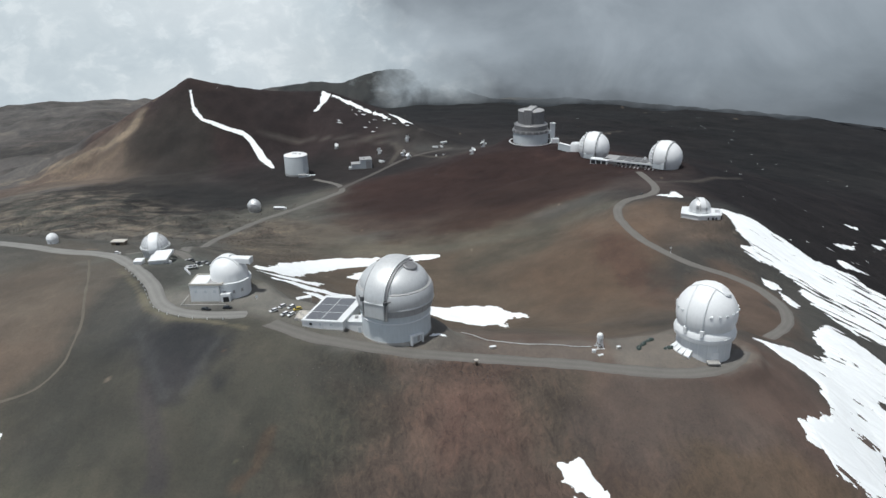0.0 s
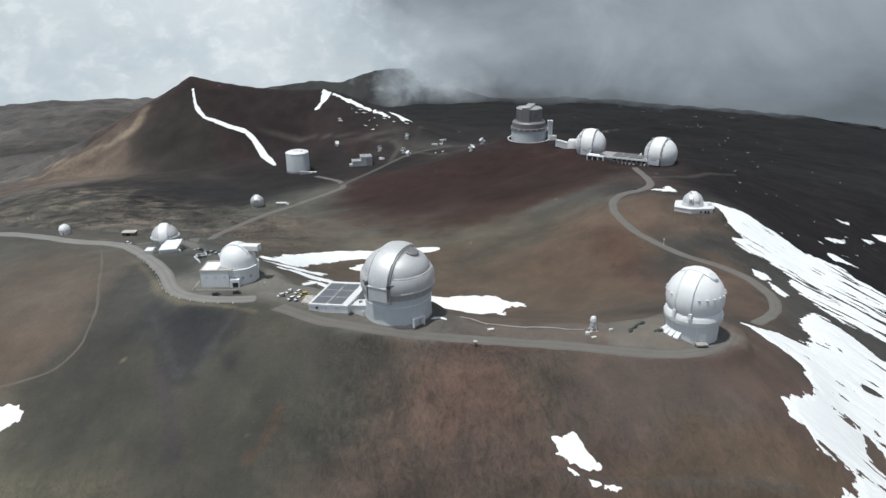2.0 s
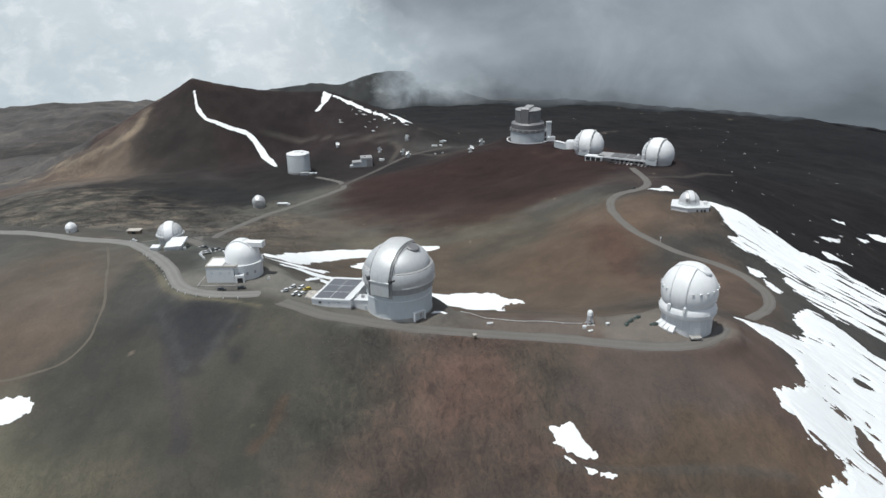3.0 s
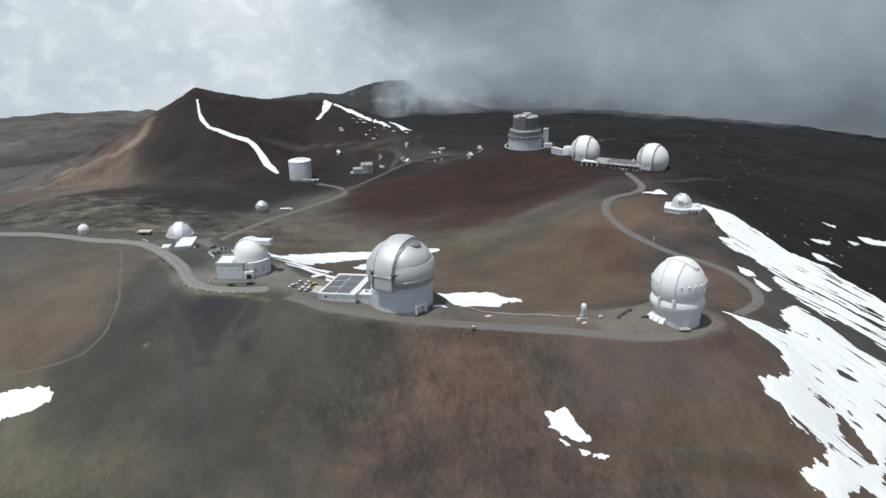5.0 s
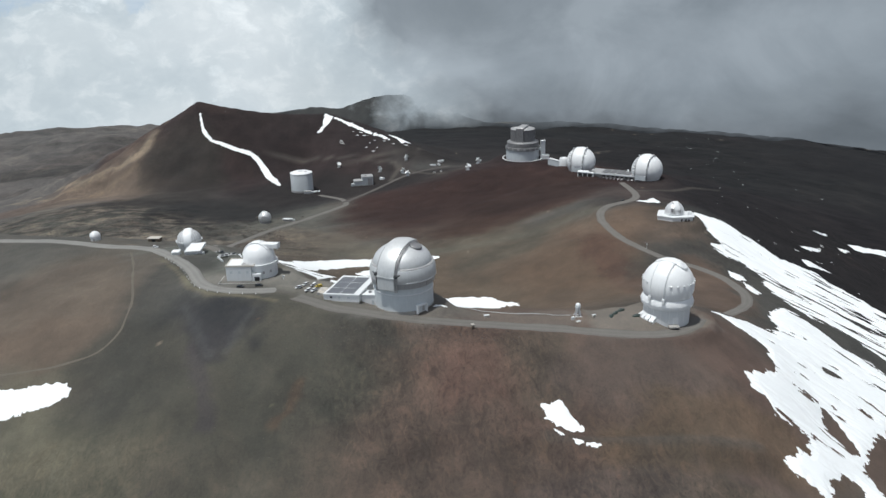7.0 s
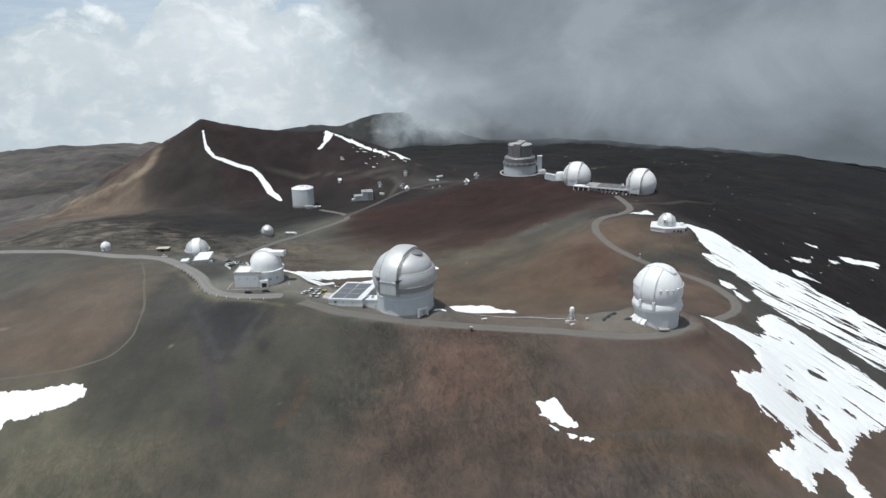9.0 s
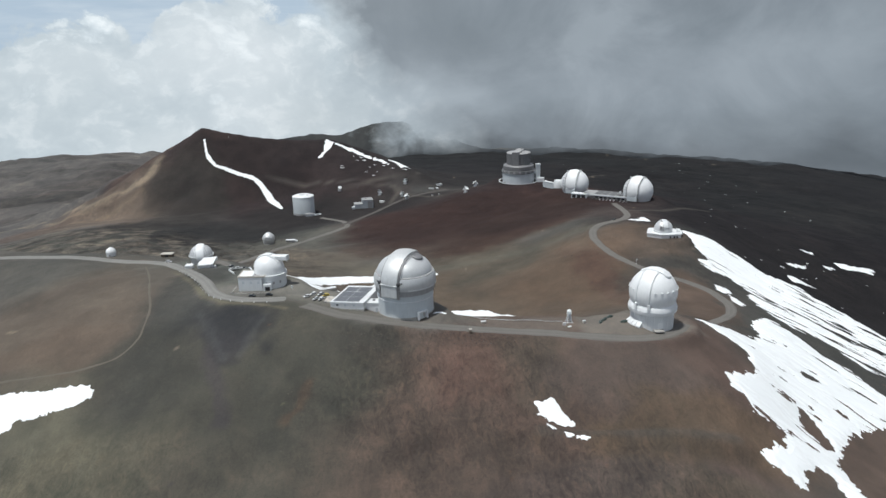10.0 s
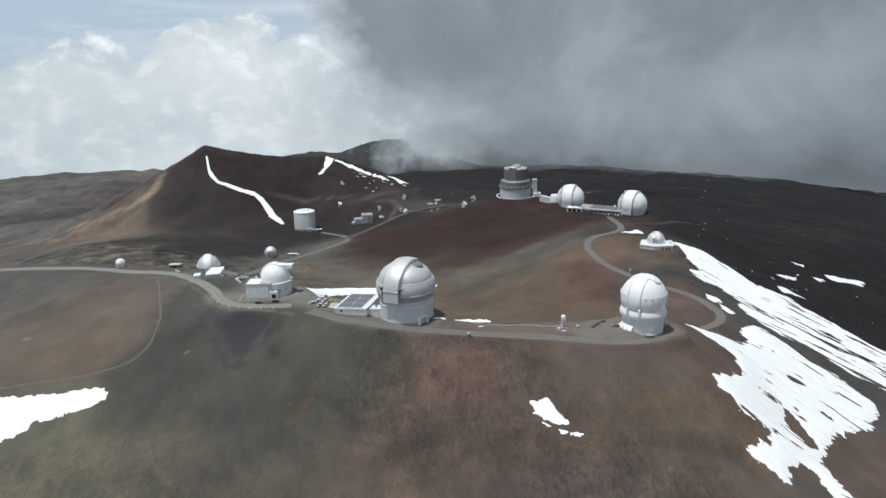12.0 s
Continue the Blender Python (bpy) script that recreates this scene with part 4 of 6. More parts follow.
def tube(r, z0, z1, thick, n=64, start=0.0, end=360.0):
    """A ring wall with thickness."""
    return lathe([(r - thick, z0), (r, z0), (r, z1), (r - thick, z1)], n, start, end, True)


def cap_profile(r, centre, low, high=90.0, squash=1.0, n=14):
    """The meridian of a dome: angles from low to high above its equator."""
    return [(r * math.cos(radians(a)) if a < 89.9 else 0.0, centre + r * squash * math.sin(radians(a))) for a in (low + (high - low) * i / n for i in range(n + 1))]


def arch(r, centre, side0, side1, proud, low, high, squash=1.0, n=36, thick=0.35):
    """A band over a dome, facing -y: it spans side0 to side1 across and runs from low to high degrees, over the zenith past 90."""
    b = bmesh.new()
    rows = []
    cells = 4
    for i in range(n + 1):
        a = radians(low + (high - low) * i / n)
        ring = []
        for lift in (proud, proud - thick - 0.3):
            line = []
            for j in range(cells + 1):
                s = side0 + (side1 - side0) * j / cells
                flat = math.sqrt(max(r * r - s * s, 0.1)) + lift
                line.append(b.verts.new((s, -flat * math.cos(a), centre + flat * squash * math.sin(a))))
            ring += line if lift == proud else line[::-1]
        rows.append(ring)
    m = len(rows[0])
    for lo, hi in zip(rows[:-1], rows[1:]):
        for j in range(m):
            b.faces.new((lo[j], lo[(j + 1) % m], hi[(j + 1) % m], hi[j]))
    b.faces.new(rows[0][::-1])
    b.faces.new(rows[-1])
    return b


def turned(bm, degrees):
    bmesh.ops.rotate(bm, verts=bm.verts, cent=(0, 0, 0), matrix=Matrix.Rotation(radians(degrees), 3, "Z"))
    return bm


def moved(bm, x, y, z):
    bmesh.ops.translate(bm, verts=bm.verts, vec=(x, y, z))
    return bm


def rod(a, b, r, n=8):
    """A round bar from a to b."""
    a, b = Vector(a), Vector(b)
    bm = bmesh.new()
    bmesh.ops.create_cone(bm, cap_ends=True, segments=n, radius1=r, radius2=r, depth=(b - a).length)
    bm.transform(Matrix.Translation((a + b) / 2) @ (b - a).to_track_quat("Z", "Y").to_matrix().to_4x4())
    return bm


def slab(corners, z0, z1):
    """An upright prism over a plan polygon; z1 may be one height or one per corner."""
    b = bmesh.new()
    tops = z1 if isinstance(z1, (list, tuple)) else [z1] * len(corners)
    lo = [b.verts.new((x, y, z0)) for x, y in corners]
    hi = [b.verts.new((x, y, z)) for (x, y), z in zip(corners, tops)]
    b.faces.new(lo[::-1])
    b.faces.new(hi)
    for i in range(len(corners)):
        j = (i + 1) % len(corners)
        b.faces.new((lo[i], lo[j], hi[j], hi[i]))
    return b


# ---- the great silver dome and its solar-roofed annex ----
def silver_observatory():
    t = thing("observatory", 11.4, 20.4, 4.2, 0, "large silver observatory dome on a pale round base", "observatory")
    part("base_wall", tube(17.5, -2.5, 15.2, 0.6, 96), PALE, t, "pale grey-blue round base wall")
    part("base_ledge", lathe([(17.5, 10.6), (17.8, 10.7), (17.8, 11.0), (17.5, 11.2)], 96), WHITE_WORN, t)
    part("plinth", tube(17.9, -2.5, 0.9, 0.8, 96), CONCRETE, t, "stained concrete foot of the wall")
    part("lower_band", tube(18.6, 15.0, 18.0, 0.9, 96), GREY_METAL, t, "dull grey ring of closed vent gates")
    part("upper_band", lathe([(18.4, 18.0), (19.1, 18.2), (19.45, 19.6), (19.5, 21.8), (19.3, 24.2), (18.5, 26.0), (17.0, 26.5)], 96), SILVER, t, "rounded silver band below the dome")
    part("band_seam", lathe([(18.4, 17.7), (19.25, 17.9), (19.25, 18.4), (18.6, 18.6)], 96), GREY_METAL, t)
    part("dome_shell", lathe(cap_profile(17.2, 26.2, 0, 90, 0.645), 96), SILVER, t, "smooth silver dome shell")
    turn = -31
    part("shutter", turned(arch(18.2, 22.5, -5.6, 5.6, 2.3, -1, 114, 0.825), turn), SILVER, t, "broad arched silver shutter")
    part("lower_shutter", turned(join(box(-5.6, 5.6, -20.1, -17.6, 14.6, 22.4, 0.25), box(-5.4, 5.4, -20.35, -20.05, 21.6, 22.1)), turn), SILVER, t, "flat silver lower shutter panel")
    part("shutter_joint", turned(box(-5.9, 5.9, -20.5, -18.6, 22.35, 22.75), turn), WHITE_WORN, t, "pale joint between the shutter panels")
    for side in (-1, 1):
        rail = part("shutter_rail", turned(arch(18.2, 22.5, side * 6.15 - 0.5, side * 6.15 + 0.5, 1.5, -2, 116, 0.825), turn), WEATHERED, t, "grey steel shutter rail")
        part("rail_edge", turned(arch(18.2, 22.5, side * 6.9 - 0.2, side * 6.9 + 0.2, 0.7, 8, 112, 0.825), turn), BRIGHT, rail)
        part("drive_box", turned(moved(box(-0.8, 0.8, -0.9, 0.9, -1.0, 1.0, 0.15), side * 6.5, -19.6, 23.6), turn), DARK_METAL, rail)
        arm = rod((side * 6.6, -20.2, 24.2), (side * 9.0, -18.6, 24.6), 0.28)
        join(arm, rod((side * 6.6, -20.2, 22.8), (side * 9.0, -18.6, 24.4), 0.2))
        part("bracket", turned(arm, turn), DARK_METAL, rail)
        ladder = bmesh.new()
        for s in (-0.5, 0.5):
            join(ladder, box(side * 6.2 + s - 0.09, side * 6.2 + s + 0.09, -19.6, -18.4, 13.8, 22.6))
        for k in range(9):
            join(ladder, box(side * 6.2 - 0.5, side * 6.2 + 0.5, -19.5, -19.3, 13.9 + k, 14.05 + k))
        part("ladder", turned(ladder, turn), GREY_METAL, t, "grey steel ladder beside the lower shutter")
    part("platform", turned(box(-6.0, 6.6, -19.6, -18.4, 14.3, 14.6), turn), GREY_METAL, t, "grey sill under the shutter")
    part("band_step", turned(tube(19.62, 18.5, 19.1, 0.5, 80, 35, 320), turn), BRIGHT, t, "bright step round the band")
    part("dome_foot", lathe([(17.3, 25.4), (18.3, 25.9), (18.3, 26.5), (17.2, 26.8)], 96), GREY_METAL, t, "grey gutter round the dome's foot")
    cap = lathe([(0, 1.3), (3.4, 1.2), (3.9, 0.8), (3.9, -2.2)], 24)
    cap.transform(Matrix.Translation((8.4, 1.0, 35.6)) @ Matrix.Rotation(radians(16), 4, "Y"))
    part("cap", turned(cap, turn), WEATHERED, t, "round grey hatch on the dome's crown")
    for a in range(0, 360, 15):
        if a % 360 in (315, 330):
            continue
        rib = box(-0.12, 0.12, -18.75, -18.5, 15.1, 17.8)
        part("gate_post", turned(rib, a), GREY_METAL, t)
    door = part("loading_door", turned(box(-2.6, 2.6, -18.3, -17.3, -0.4, 3.7, 0.08), 33), WHITE_WORN, t, "framed loading door")
    part("door_leaf", turned(box(-2.0, 2.0, -18.42, -18.3, 0.0, 3.4), 33), PALE, door)
    part("door_leaf_dark", turned(box(0.2, 1.7, -18.5, -18.42, 0.2, 3.2), 33), GREY_METAL, door)
    for s in (-3.2, 3.2):
        part("frame_post", turned(box(s - 0.35, s + 0.35, -19.2, -17.3, -0.9, 3.8), 33), WHITE, door)
    part("lintel", turned(box(-3.55, 3.55, -19.4, -17.3, 3.8, 4.3), 33), WHITE, door)
    return t


def solar_annex():
    """A low wing with a sloping roof of dark panels, and the corridor that ties it to the dome."""
    x, y, z = -36.0, 19.5, 7.4
    t = thing("support_building", x, y, z, 0, "low white support building with a roof of solar panels", "building")
    # plan: front edge runs right and slightly to the viewer, depth runs back
    ux, uy = 20.8 / 21.6, -4.6 / 21.6
    bx, by = 10.2, 26.5

    def spot(a, b):
        return ux * 21.6 * a + bx * b, uy * 21.6 * a + by * b

    ring = [spot(0, 0), spot(1, 0), spot(1, 1), spot(0, 1)]
    part("wall", slab(ring, -2.0, [4.4, 4.4, 5.2, 5.2]), WHITE, t)
    part("plinth", slab([spot(-0.004, -0.003), spot(1.004, -0.003), spot(1.004, 1), spot(-0.004, 1)], -2.0, 0.25), CONCRETE, t)
    eave = part("roof", slab([spot(-0.012, -0.012), spot(1.012, -0.012), spot(1.012, 1.01), spot(-0.012, 1.01)], 4.0, [4.85, 4.85, 5.65, 5.65]), WHITE_WORN, t, "white roof edge")
    for i in range(2):
        for j in range(3):
            a0, a1 = 0.05 + 0.40 * i, 0.05 + 0.40 * i + 0.385
            b0, b1 = 0.04 + 0.30 * j, 0.04 + 0.30 * j + 0.285
            lift = [4.93 + 0.80 * b for b in (b0, b0, b1, b1)]
            panel = slab([spot(a0, b0), spot(a1, b0), spot(a1, b1), spot(a0, b1)], 4.6, lift)
            part("solar_panel", panel, SOLAR, eave, "dark grey solar panel field", False)
    for a, w, dark in ((0.18, 0.06, OPENING), (0.42, 0.05, PALE), (0.68, 0.07, PALE)):
        v = [spot(a, -0.008), spot(a + w, -0.008), spot(a + w, 0.004), spot(a, 0.004)]
        part("window", slab(v, 2.2, 3.3), GLASS if dark is OPENING else dark, t)
    for a in (0.25, 0.5, 0.75):
        part("wall_seam", slab([spot(a, -0.005), spot(a + 0.004, -0.005), spot(a + 0.004, 0.0), spot(a, 0.0)], 0.2, 4.2), WHITE_WORN, t)
    c = thing("link_corridor", -14.5, 19.0, 6.0, -10, "white covered corridor joining the dome", "corridor")
    part("wall", box(-0.5, 12.0, -0.5, 7.0, -2.5, 4.4), WHITE, c)
    part("roof", box(-0.7, 12.0, -0.8, 7.2, 4.3, 4.8), WHITE_WORN, c)
    part("rooftop_unit", box(4.5, 6.2, 2.6, 4.2, 4.8, 6.0, 0.1), GREY_METAL, c)
    part("door", box(6.9, 8.3, -0.62, -0.5, -1.4, 1.4), PALE, c)


# ---- the white dome at the end of the rim ----
def white_observatory():
    t = thing("observatory", 166.4, 3.0, -5.6, 0, "tall bright white observatory dome on a ringed base", "observatory")
    part("base_wall", tube(15.2, -3.0, 10.4, 0.6, 96), WHITE_WORN, t, "weathered white round base wall")
    part("gallery", lathe([(15.2, 9.4), (16.9, 9.9), (17.2, 10.6), (17.2, 12.6), (16.7, 14.6), (15.9, 16.0), (15.2, 16.6)], 96), WHITE, t, "white gallery ring round the dome's foot")
    part("gallery_rail", tube(17.35, 12.3, 12.7, 0.15, 96), WHITE_WORN, t)
    part("dome_shell", lathe(cap_profile(17.0, 23.0, -32, 90, 1.0, 20), 96), WHITE, t, "smooth white dome shell")
    turn = -45
    part("shutter", turned(arch(17.0, 23.0, -4.6, 4.6, 0.35, -22, 108), turn), WHITE, t, "white slit cover")
    for s in (-4.9, 4.9):
        part("shutter_rib", turned(arch(17.0, 23.0, s - 0.35, s + 0.35, 0.8, -30, 112), turn), WHITE_WORN, t, "raised rib beside the slit")
        part("rib_foot", turned(box(s - 0.9, s + 0.9, -17.3, -14.6, 14.6, 18.4, 0.15), turn), WHITE, t, "boxed foot of the rib")
    part("crown_plate", turned(arch(17.0, 23.0, -9.0, 9.0, 0.9, 78, 112), turn), WHITE, t)
    hood = lathe([(0, 1.7), (2.8, 1.5), (3.4, 0.7), (3.4, -1.6)], 28)
    hood.transform(Matrix.Translation((6.6, -6.2, 36.8)) @ Matrix.Rotation(radians(18), 4, "X") @ Matrix.Rotation(radians(22), 4, "Y"))
    part("hood", hood, WHITE_WORN, t, "round hood near the crown")
    for k in range(20):
        a = turn + 30 + 15.8 * k
        vent = box(-0.75, 0.75, -17.3, -16.0, 26.4, 27.5, 0.12)
        part("vent", turned(vent, a), WHITE_WORN, t, "small boxed vent")
    for k in range(18):
        part("pilaster", turned(box(-0.14, 0.14, -15.32, -15.15, 0.2, 9.4), 20 * k + 7), WHITE, t)
    # slanted hoods over the pits at the foot
    for k in range(4):
        b = slab([(-1.7, -18.6), (1.7, -18.6), (1.7, -14.8), (-1.7, -14.8)], -1.0, [1.5, 1.5, 4.6, 4.6])
        hoods = part("slanted_hood", turned(b, -90 + 13 * k), WHITE, t, "white slanted hood against the wall")
        part("hood_opening", turned(box(-1.45, 1.45, -18.75, -18.55, -0.9, 0.7), -90 + 13 * k), OPENING, hoods)
    part("door", turned(box(-1.8, 1.8, -15.5, -15.0, 0.0, 4.6), 4), WHITE, t, "tall door in the base wall")
    t.matrix_world = pose(165.6, 3.4, -5.8) @ Matrix.Diagonal((0.87, 0.87, 0.87, 1))
    part("door_step", turned(box(-3.4, 3.4, -19.6, -15.2, -0.9, -0.1), -2), CONCRETE, t, "pale concrete apron")


# ---- the white dome with the block beside it ----
def block_observatory():
    t = thing("observatory", -78.5, 58.2, 12.6, 0, "small white dome on a round tower beside a block", "observatory")
    part("tower", tube(10.7, -3.0, 8.6, 0.5, 72), WHITE_WORN, t, "pale round tower")
    part("gallery", lathe([(10.6, 7.2), (11.4, 7.4), (11.4, 9.2), (10.4, 9.4)], 72), WHITE_WORN, t, "pale gallery band below the dome")
    part("dome_shell", lathe([(10.2, 9.2)] + cap_profile(9.9, 11.4, 0, 90, 0.98), 72), WHITE, t, "smooth white dome")
    for s in (-2.6, 2.6):
        part("shutter_rib", turned(arch(9.9, 11.4, s - 0.25, s + 0.25, 0.6, 35, 150), 70), WHITE, t)
    part("shutter", turned(arch(9.9, 11.4, -2.5, 2.5, 0.55, 8, 100, 0.98), -104), WHITE, t, "white slit cover arching over the dome")
    hood = box(-2.3, 2.3, -13.2, 0.0, 17.6, 20.7, 0.3)
    part("slit_hood", turned(hood, 78), WHITE, t, "white slit hood reaching out past the dome")
    part("hood_lip", turned(box(-2.45, 2.45, -13.5, -13.1, 17.4, 20.9), 78), WHITE_WORN, t)
    part("entrance", box(-3.0, 2.2, -13.4, -10.0, -3.0, 4.4, 0.1), WHITE, t, "white entrance porch")
    part("entrance_opening", box(-1.6, 1.4, -13.55, -13.3, -0.3, 2.8), OPENING, t)
    b = thing("office_block", -97.5, 47.0, 12.6, -5, "two-storey pale block built against the tower", "building")
    part("wall", box(0, 15.5, 0, 14.0, -2.5, 9.4), WHITE_WORN, b)
    part("parapet", join(join(join(box(-0.2, 17.6, -0.2, 0.4, 9.2, 10.2), box(-0.2, 17.6, 13.6, 14.2, 9.2, 10.2)), box(-0.2, 0.4, 0.4, 13.6, 9.2, 10.2)), box(17.0, 17.6, 0.4, 13.6, 9.2, 10.2)), CREAM, b, "pale roof parapet")
    part("roof_deck", box(0.4, 9.0, 1.4, 13.0, 9.3, 9.9), WHITE, b, "bright white flat roof")
    part("roof_step", box(9.2, 16.8, 0.6, 13.4, 9.2, 9.6), GREY_METAL, b, "grey lower roof beside the tower")
    part("terrace", join(box(-4.0, 20.0, -4.3, -3.8, -2.6, 0.15), box(-4.5, -4.0, -4.3, 9.0, -2.6, 0.15)), CONCRETE, b, "low pale kerb round the yard")
    for k in range(3):
        part("window", box(2.5 + 5 * k, 4.0 + 5 * k, -0.08, 0.1, 5.0, 6.6), PALE, b)
    for a in (-30, -5, 20, 45):
        part("tower_window", turned(box(-0.6, 0.6, -10.95, -10.6, 3.4, 5.0), a), GREY_METAL, t)


# ---- the ribbed aluminium dome ----
def ribbed_observatory():
    t = thing("observatory", -145.4, 141.0, 5.4, 0, "ribbed bright aluminium dome on a short round wall", "observatory")
    t.matrix_world = pose(-144.0, 141.0, 5.2) @ Matrix.Diagonal((0.93, 0.93, 0.93, 1))
    part("base_wall", tube(8.6, -2.5, 3.6, 0.4, 64), SILVER, t)
    prof = [(8.9, 2.6), (9.2, 6.6), (9.0, 8.6), (8.0, 11.0), (6.3, 13.0), (4.0, 14.2), (0, 14.7)]
    part("dome_shell", lathe(prof[1:], 24), BRIGHT, t, "faceted aluminium dome shell", False)
    part("lower_shell", lathe(prof[:2], 24), SILVER, t, "dull faceted skirt of the shell", False)
    for k in range(24):
        rib = bmesh.new()
        for (r0, z0), (r1, z1) in zip(prof[:-1], prof[1:]):
            join(rib, rod((0, -r0 - 0.03, z0), (0, -max(r1, 0.05) - 0.03, z1), 0.11, 5))
        part("rib", turned(rib, 15 * k), GREY_METAL, t)
    part("shutter", turned(arch(9.3, 6.4, -3.0, 3.0, 0.9, -16, 108, 0.93), 8), WHITE, t, "white slit shutter")
    part("dome_skirt", tube(10.1, 6.1, 7.0, 0.9, 24), BRIGHT, t)
    a = thing("annex", -141.0, 115.5, 6.6, 8, "white annex with a broad flat sloping roof", "building")
    part("wall", box(0, 10.4, 0, 12.0, -2.0, 3.6), WHITE_WORN, a)
    part("roof", slab([(-0.4, -0.5), (10.8, -0.5), (13.4, 14.5), (3.2, 14.5)], 3.5, [4.1, 4.1, 5.4, 5.4]), WHITE, a, "white sloping roof sheet")
    part("window_band", box(1.0, 7.6, -0.08, 0.1, 1.2, 2.4), PALE, a)
    part("door", box(8.6, 10.0, -0.1, 0.1, -0.4, 2.2), GREY_METAL, a)
    part("side_tank", moved(lathe([(0, 2.2), (1.1, 2.0), (1.1, -1.5)], 16), 12.0, 2.5, 0), WHITE, a)
    s = thing("store", -151.0, 118.0, 6.2, 0, "small white store beside the ribbed dome", "building")
    part("wall", box(0, 5, 0, 6, -2, 3.2), WHITE_WORN, s)
    part("roof", box(-0.2, 5.2, -0.2, 6.2, 3.1, 3.5), WHITE, s)


# ---- the small white dome by the road ----
def small_dome():
    t = thing("observatory", -227.3, 181.8, 1.8, 0, "little white dome standing alone beside the road", "observatory")
    part("base_wall", tube(3.6, -1.5, 2.6, 0.25, 40), WHITE, t)
    part("dome_shell", lathe([(3.7, 2.5)] + cap_profile(4.0, 3.2, 0, 90), 40), WHITE, t)
    part("shutter", turned(arch(4.0, 3.2, -0.9, 0.9, 0.2, 5, 110, 1.0, 20, 0.15), 30), WHITE_WORN, t)
    part("door", box(-0.6, 0.6, -3.75, -3.5, -0.2, 1.9), GREY_METAL, t)


# ---- the bulbous silver dome in the valley ----
def bulb_dome():
    t = thing("observatory", -168.5, 585.0, -107.6, 0, "bulbous silver dome on a gravel terrace", "observatory")
    t.matrix_world = pose(-168.5, 585, -107.6) @ Matrix.Diagonal((0.9, 0.9, 0.86, 1))
    part("base_wall", tube(8.2, -2.0, 2.8, 0.4, 48), GREY_METAL, t)
    part("dome_shell", lathe([(8.4, 2.2)] + cap_profile(9.4, 8.0, -34, 90, 1.05, 7), 14), SILVER, t, "bulbous faceted silver shell", False)
    part("slit_window", turned(box(-4.6, 3.4, -9.9, -8.0, 11.2, 12.2), 8), GREY_METAL, t)
    for s in (-3.0, 3.0):
        part("shutter_rib", turned(arch(9.4, 8.0, s - 0.3, s + 0.3, 0.55, -20, 118, 1.05), 10), WHITE_WORN, t)
    part("shutter", turned(arch(9.4, 8.0, -2.6, 2.6, 0.4, -10, 112, 1.05), 10), BRIGHT, t)
    h = thing("shed", -146.0, 590.0, -108.6, -8, "long low pale shed with a flat roof", "shed")
    part("wall", box(0, 13, 0, 5, -1.5, 2.8), GREY_METAL, h)
    part("roof", box(-0.3, 13.3, -0.3, 5.3, 2.7, 3.1), WHITE_WORN, h)
    part("end_box", box(13.4, 16.0, 0.5, 4.0, -1.5, 2.2), WHITE_WORN, h)


# ---- the great drum ----
def drum_observatory():
    t = thing("observatory", -148.7, 848.0, -131.2, 0, "tall white drum-shaped observatory with a shallow roof", "observatory")
    prof = [(18.2, -3), (18.2, 30.0), (17.8, 30.6)]
    part("wall", lathe(prof, 24), PALE, t, "pale panelled drum wall")
    part("roof", lathe([(18.0, 30.4), (18.5, 30.6), (18.5, 31.4), (12.0, 33.6), (0, 34.4)], 24), WHITE, t, "white shallow roof")
    part("foot_ring", tube(18.9, -3, 3.2, 0.8, 48), GREY_METAL, t)
    for k in range(24):
        part("wall_rib", turned(box(-0.18, 0.18, -18.3, -17.9, 3.2, 30.4), 15 * k + 7.5), PALE, t)
    part("roof_hatch", box(-5, 3.5, -6.0, 1.5, 33.0, 35.6, 0.3), WHITE_WORN, t)
    part("roof_hatch", box(5.4, 10.0, -8.0, -3.0, 31.6, 34.0, 0.3), GREY_METAL, t)
    a = thing("annex", -140.0, 826.0, -131.4, 0, "low white stores at the foot of the drum", "building")
    part("wall", box(-4, 8, -2, 6, -2, 4), WHITE_WORN, a)
    part("roof", box(-4.4, 8.4, -2.4, 6.4, 3.9, 4.4), GREY_METAL, a)
    part("wing", box(9, 22, 0, 6, -2, 3), PALE, a)


# ---- hall and dish antennas ----
def antenna_hall():
    t = thing("assembly_hall", -51.5, 860.0, -130.4, 8, "pale metal hall with a tall and a low part", "building")
    part("tall_wall", box(4, 22, 0, 20, -3, 14.6), PALE, t)
    part("tall_roof", box(3.6, 22.4, -0.4, 20.4, 14.4, 15.2), GREY_METAL, t)
    part("low_wall", box(-10, 4, 2, 18, -3, 8.0), PALE, t)
    part("low_roof", box(-10.4, 4, 1.6, 18.4, 7.8, 8.4), GREY_METAL, t)
    part("hall_door", box(12.6, 20.6, -0.3, 0.1, -0.5, 12.6), GREY_METAL, t, "tall grey hall door")
    part("porch", box(-15, -10.4, 0, 8, -3, 3.8), PALE, t)
    part("rooftop_unit", box(9, 12, 8, 11, 15.2, 16.6), GREY_METAL, t)
    for k in range(4):
        part("wall_seam", box(4.4 + 2.8 * k, 4.7 + 2.8 * k, -0.12, 0.05, -0.5, 14.4), PALE, t)


